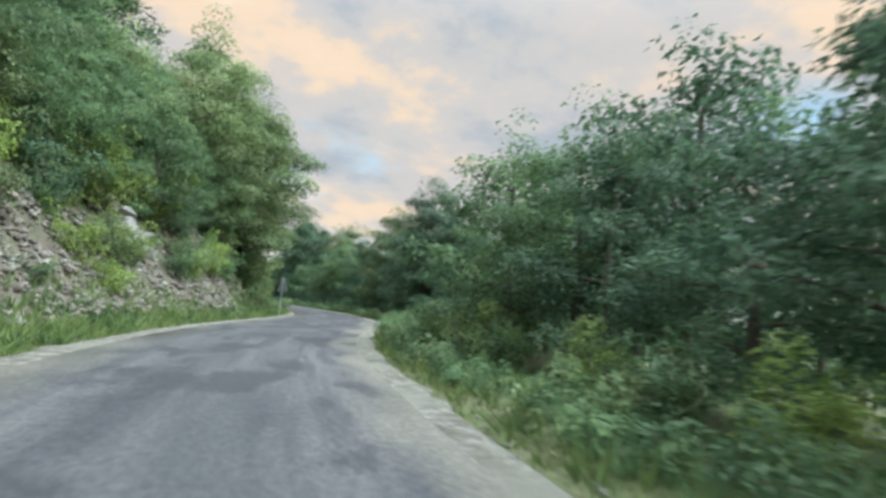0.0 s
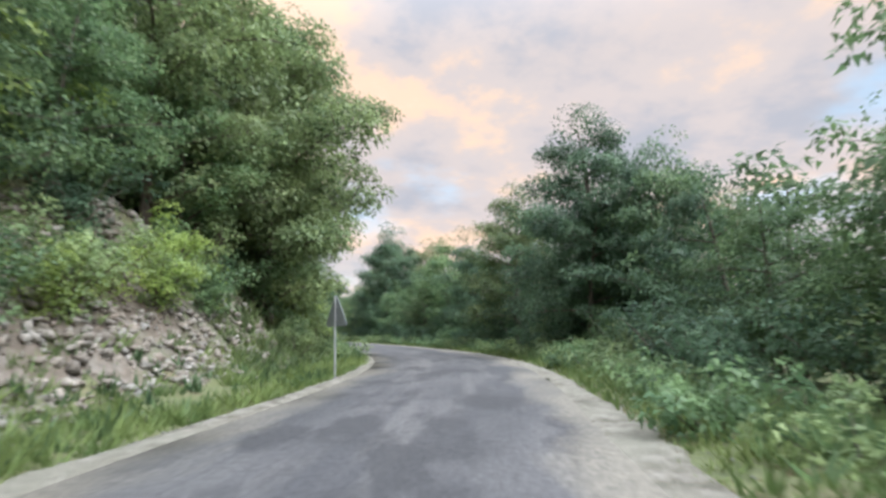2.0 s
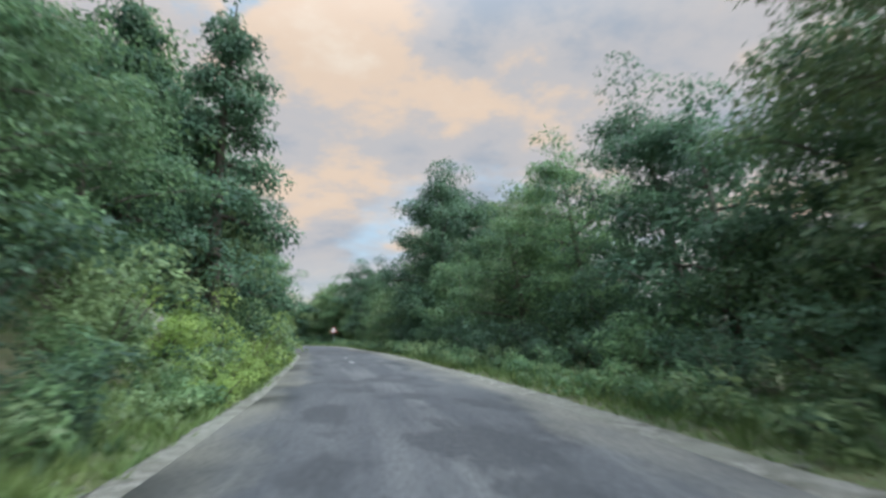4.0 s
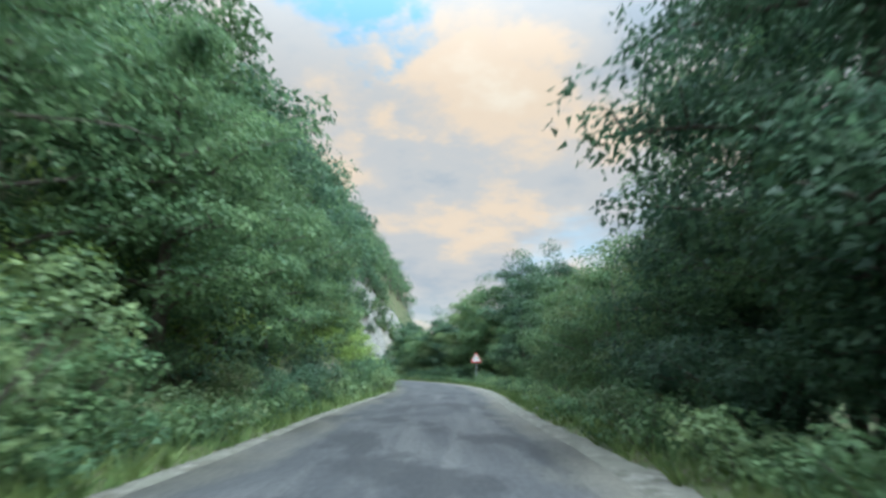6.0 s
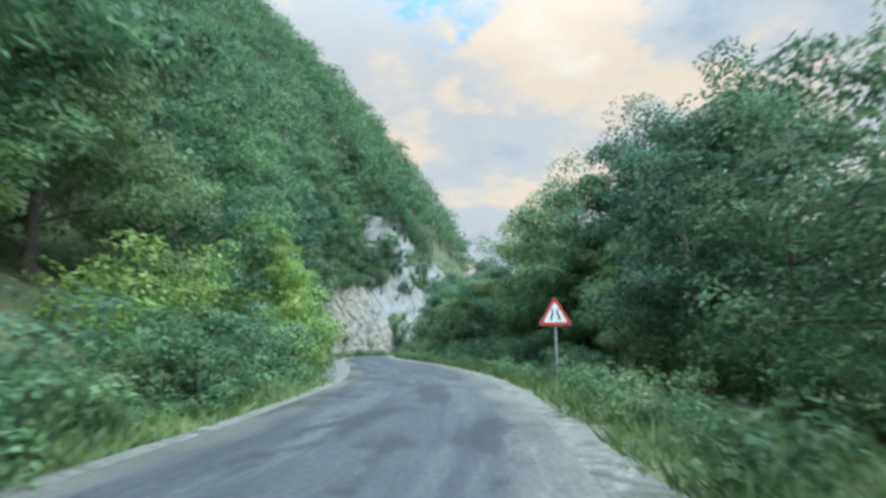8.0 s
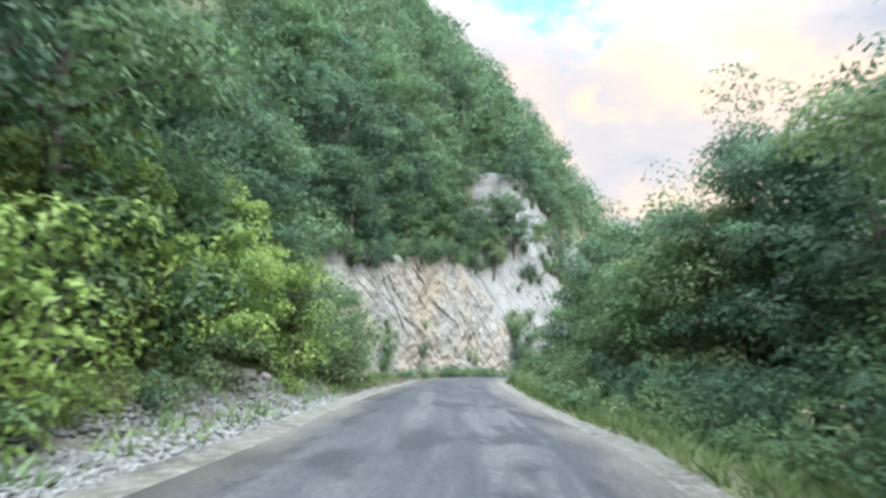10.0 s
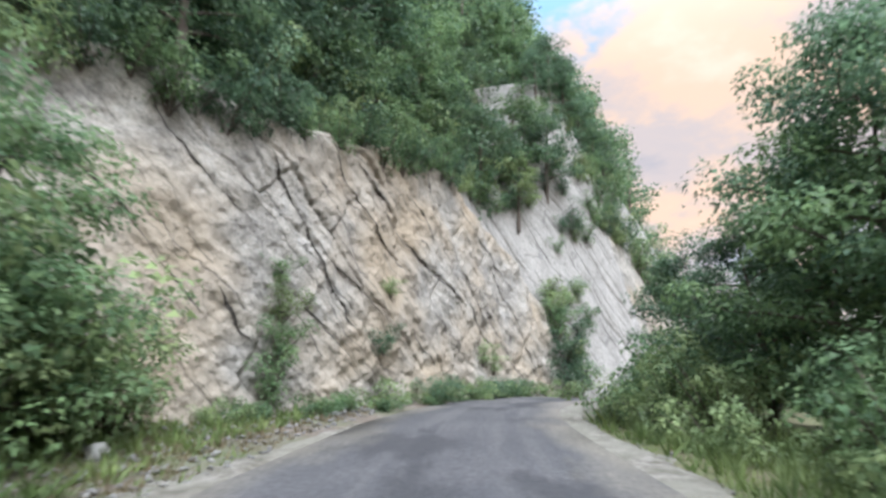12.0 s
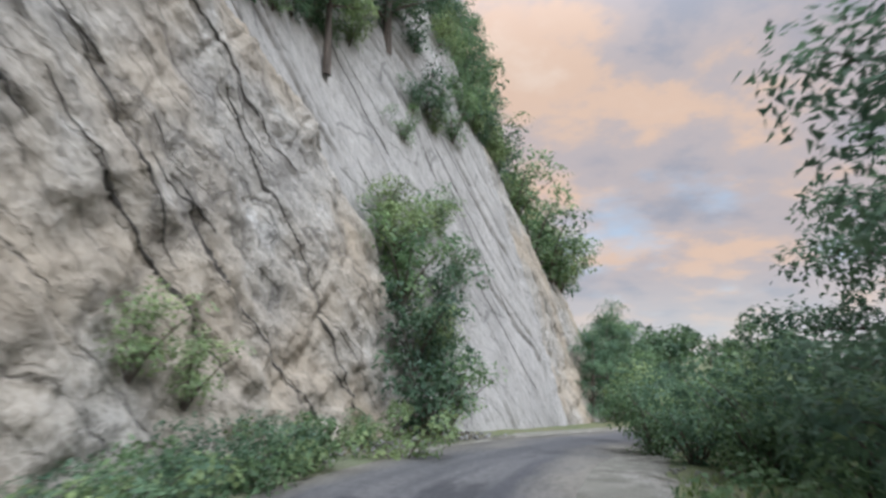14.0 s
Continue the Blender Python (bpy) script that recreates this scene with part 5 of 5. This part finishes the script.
def rubble(name, label, places, sizes, mat, seed, stretch=None, most=300):
    """Broken stone: the pieces of the picked stretch as parts, the many others joined, each an angular hull."""
    g = np.random.default_rng(seed)
    vs, fs, n = [], [], 0
    single = set()
    if stretch:
        near = np.where((places[:, 1] > stretch[0]) & (places[:, 1] < stretch[1]))[0]
        single = set(near[np.argsort(-sizes[near])][:most].tolist())
    loose = []
    for k, ((x, y, z), s) in enumerate(zip(places, sizes)):
        if k in single:
            loose.append((x, y, z, s))
            continue
        v, f = HULLS[int(g.integers(6))]
        a = g.uniform(0, 6.3)
        R = np.array(Euler((g.uniform(-.6, .6), g.uniform(-.6, .6), a)).to_matrix())
        vs.append((v * s) @ R.T + (x, y, z)); fs.append(f + n); n += len(v)
    heap = tagged(new(name, mesh_np(name, np.concatenate(vs), np.concatenate(fs), mat)), label, "rubble", kind="stuff")
    if loose:
        shapes = [mesh_np("stone", v, f, mat) for v, f in HULLS]
        for x, y, z, s in loose:
            ob = part("stone", shapes[int(g.integers(6))], heap)
            ob.matrix_basis = pose(x, y, z, g.uniform(-35, 35), g.uniform(-35, 35), g.uniform(0, 360)) @ Matrix.Diagonal((s, s, s, 1))


def strewn(n, y0, y1, d0, d1, side, smin, smax, seed, sink=.1, power=2.0):
    g = np.random.default_rng(seed)
    xy = np.array([beside(y, d, side) for y, d in zip(g.uniform(y0, y1, n), d0 + (d1 - d0) * g.uniform(0, 1, n))])
    s = smin + (smax - smin) * g.uniform(0, 1, n) ** power
    z = ground_height(xy[:, 0], xy[:, 1]) + s * sink
    return np.column_stack([xy, z]), s


p, s = strewn(15000, -60, -16, 1.9, 5.7, -1, .06, .46, 61, .1, 3.0)
rubble("scree", "broken brown and grey rock scree on the slope", p, s, M_RUBBLE, 71, (-42, -18))
p1, s1 = (np.concatenate(v) for v in zip(strewn(6500, 79, 90, .2, 1.3, -1, .03, .17, 62, .3, 3.2), strewn(9500, 88, 98.5, .2, 2.1, -1, .03, .19, 66, .3, 3.2)))
rubble("rockfall_gravel", "pale fallen stones heaped along the road edge", p1, s1, M_STONE, 72, (84, 98), 260)
pf, sf = strewn(1100, 54, 65, .9, 6.0, -1, .05, .42, 69, .15, 3)
rubble("bank_rubble", "brown broken stones in the bare earth bank", pf, sf, M_RUBBLE, 74)
pa, sa = strewn(1500, -58, 80, -.1, .6, -1, .03, .11, 63, .25, 3)
pb, sb = strewn(1800, -58, 122, -.1, .7, 1, .03, .11, 64, .25, 3)
pe, se = strewn(1100, 110, 124, -.1, 1.5, 1, .02, .1, 68, .25, 3)
pd, sd = strewn(420, 110, 126, .1, .9, -1, .06, .24, 67, .2, 2)
pc, sc = strewn(7000, 99, 127, 0, 2.6, -1, .02, .15, 65, .2, 3.5)
rubble("verge_pebbles", "small pale pebbles strewn along both verges", np.concatenate([pa, pb, pc, pd, pe]), np.concatenate([sa, sb, sc, sd, se]), M_STONE, 73)
for i in range(40):
    x, y = beside(rng.uniform(-56, -17), rng.uniform(2.4, 6.2), -1)
    boulder(x, y, rng.uniform(.2, .62), "weathered rock lying on the scree slope", pool=ROCKS if i % 4 == 0 else STAINED)
for x, y, s in ((-5.2, -24.6, .3), (-5.6, -27.6, .5), (-5.6, -31.3, .3), (-6.4, -29.5, .42)):
    boulder(x, y, s)
for x, y, z, s in ((-8.5, -28.8, 3.45, 1.3), (-8.2, -28.0, 3.1, 1.2), (-8.9, -28.2, 4.0, 1.2), (-8.0, -29.5, 2.8, 1.0), (-7.8, -28.6, 2.5, 1.0), (-8.6, -27.2, 3.5, 1.0), (-8.5, -29.7, 3.3, 1.0)):
    boulder(x, y, s, "grey limestone outcrop above the scree", z, STAINED if s < 1 else ROCKS)
for x, y, s in ((-7.9, 14.2, 1.7), (-8.3, 15.0, 2.0), (-8.1, 13.2, 1.5), (-8.9, 14.4, 2.2), (-8.7, 15.9, 1.8)):
    boulder(x, y, s, "tan rock set in the bank among bushes", float(ground_height(x, y)[0]) + .12 * s, STAINED)
for i in range(16):
    x, y = beside(rng.uniform(0, 98), rng.uniform(.35, .9), -1)
    boulder(x, y, rng.uniform(.12, .34), "white stone on the verge at the road edge", pool=CHALK)
for i in range(7):
    x, y = beside(rng.uniform(84, 97.5), rng.uniform(.5, 1.6), -1)
    boulder(x, y, rng.uniform(.14, .26), "pale fallen stone in the rockfall heap")
boulder(-40.5, 103.35, .42, "white stone on the verge at the road edge", pool=CHALK)
boulder(-13.75, 75.6, .3, "white stone at the foot of the road sign")
for i in range(8):
    x, y = beside(rng.uniform(20, 72), rng.uniform(.4, 1.0), 1)
    boulder(x, y, rng.uniform(.12, .3), "pale stone on the verge at the road edge")

# ---------------------------------------------------------------- verge plants


def verge(name, label, n, y0, y1, d0, d1, side, hmin, hmax, mat, seed, blades=7, width=.18):
    """Grass and weeds: tufts of upright blades, in one mesh."""
    g = np.random.default_rng(seed)
    ys, ds = g.uniform(y0, y1, n), d0 + (d1 - d0) * g.uniform(0, 1, n)
    keep = fbm(ys * .25, ds * .8 + seed, 3, seed) > -.5
    ys, ds = ys[keep], ds[keep]
    xy = np.array([beside(a, b, side) for a, b in zip(ys, ds)])
    z = ground_height(xy[:, 0], xy[:, 1])
    m = len(xy)
    c = np.repeat(np.column_stack([xy, z]), blades, 0)
    h = np.repeat(hmin + (hmax - hmin) * g.uniform(0, 1, m) ** 1.6, blades) * g.uniform(.6, 1.15, m * blades)
    a = g.uniform(0, 6.3, m * blades)
    spread = g.uniform(.1, .75, m * blades)
    d = np.stack([np.cos(a), np.sin(a), np.zeros_like(a)], 1)
    s = np.stack([-np.sin(a), np.cos(a), np.zeros_like(a)], 1)
    base = c + d * g.uniform(0, .09, (m * blades, 1))
    w = (h * width * g.uniform(.5, 1.2, m * blades))[:, None]
    hh = h[:, None] * np.array([[0, 0, 1.0]])
    mid = base + d * (h * spread * .35)[:, None] + hh * .55
    tip = base + d * (h * spread)[:, None] + hh * (1 - .45 * spread[:, None])
    foot = base * .6 + mid * .4
    v = np.stack([foot + s * w * .5, tip, base - s * w * .35], 1).reshape(-1, 3)
    v[:, 2] -= .02
    tagged(new(name, mesh_np(name, v, np.arange(len(v)).reshape(-1, 3), mat)), label, "grass", kind="stuff")


verge("verge_grass", "tall green grass and weeds on the verge", 6500, -60, -14, .3, 2.9, -1, .12, .5, M_GRASS, 81, 9, .08)
verge("verge_grass", "green grass and weeds along the bank", 6500, -14, 79, 0, 1.9, -1, .12, .5, M_GRASS, 82, 8, .09)
verge("verge_grass", "short grass below the cliff", 4200, 98, 126, .7, 3.6, -1, .08, .35, M_GRASS, 83)
verge("dry_grass", "dry brown grass and leaf litter below the cliff", 6500, 99, 126, .15, 2.8, -1, .04, .17, M_DRY, 95, 6, .22)
verge("dry_grass", "dry grass and litter along the gravel", 5000, -58, 112, .1, 1.0, 1, .04, .13, M_DRY, 96, 5, .2)
verge("verge_grass", "green grass on the verge", 9500, -60, 112, .3, 3.2, 1, .12, .5, M_GRASS, 84, 7, .1)
verge("verge_weeds", "broad-leaved weeds on the verge", 2300, -58, 79, .5, 2.6, -1, .15, .5, M_LEAF_MID, 85, 8, .26)
verge("verge_weeds", "broad-leaved weeds on the verge", 1900, -58, 46, .9, 3.4, 1, .2, .6, M_LEAF_MID, 86, 9, .2)
verge("verge_weeds", "pale green weeds and grass on the verge", 2600, 46, 112, .7, 3.6, 1, .15, .5, M_LEAF_OLIVE, 94, 9, .13)
verge("verge_grass", "low grass at the outer edge of the gravel", 900, 111, 123, .9, 3.0, 1, .06, .22, M_GRASS, 88)
verge("verge_grass", "short trodden grass beside the gravel", 7000, -58, 112, .2, 1.3, 1, .05, .2, M_GRASS, 89, 5, .16)
verge("verge_grass", "short trodden grass beside the gravel", 8500, -58, 106, 0, 1.3, -1, .05, .2, M_GRASS, 90, 5, .16)
verge("verge_weeds", "weeds between the fallen stones", 420, 79, 98.5, .6, 2.2, -1, .12, .4, M_LEAF_OLIVE, 91, 8, .25)
verge("bank_weeds", "weeds and tall grass on the earth bank", 1100, -20, -2, 1.6, 4.5, -1, .2, .6, M_LEAF_OLIVE, 92, 8, .28)
verge("bank_weeds", "weeds and grass on the bare earth bank", 1500, 53, 67, 1.2, 7.5, -1, .12, .45, M_LEAF_OLIVE, 93, 9, .16)
verge("slope_weeds", "weeds and grass growing between the scree stones", 700, -58, -17, 2.2, 6.4, -1, .15, .4, M_LEAF_OLIVE, 87, 9, .16)
for i in range(16):
    x, y = beside(rng.uniform(-50, -18), rng.uniform(2.6, 5.5), -1)
    plant("shrub", int(rng.integers(4)), x, y, rng.uniform(.6, 1.1), rng.uniform(0, 360))
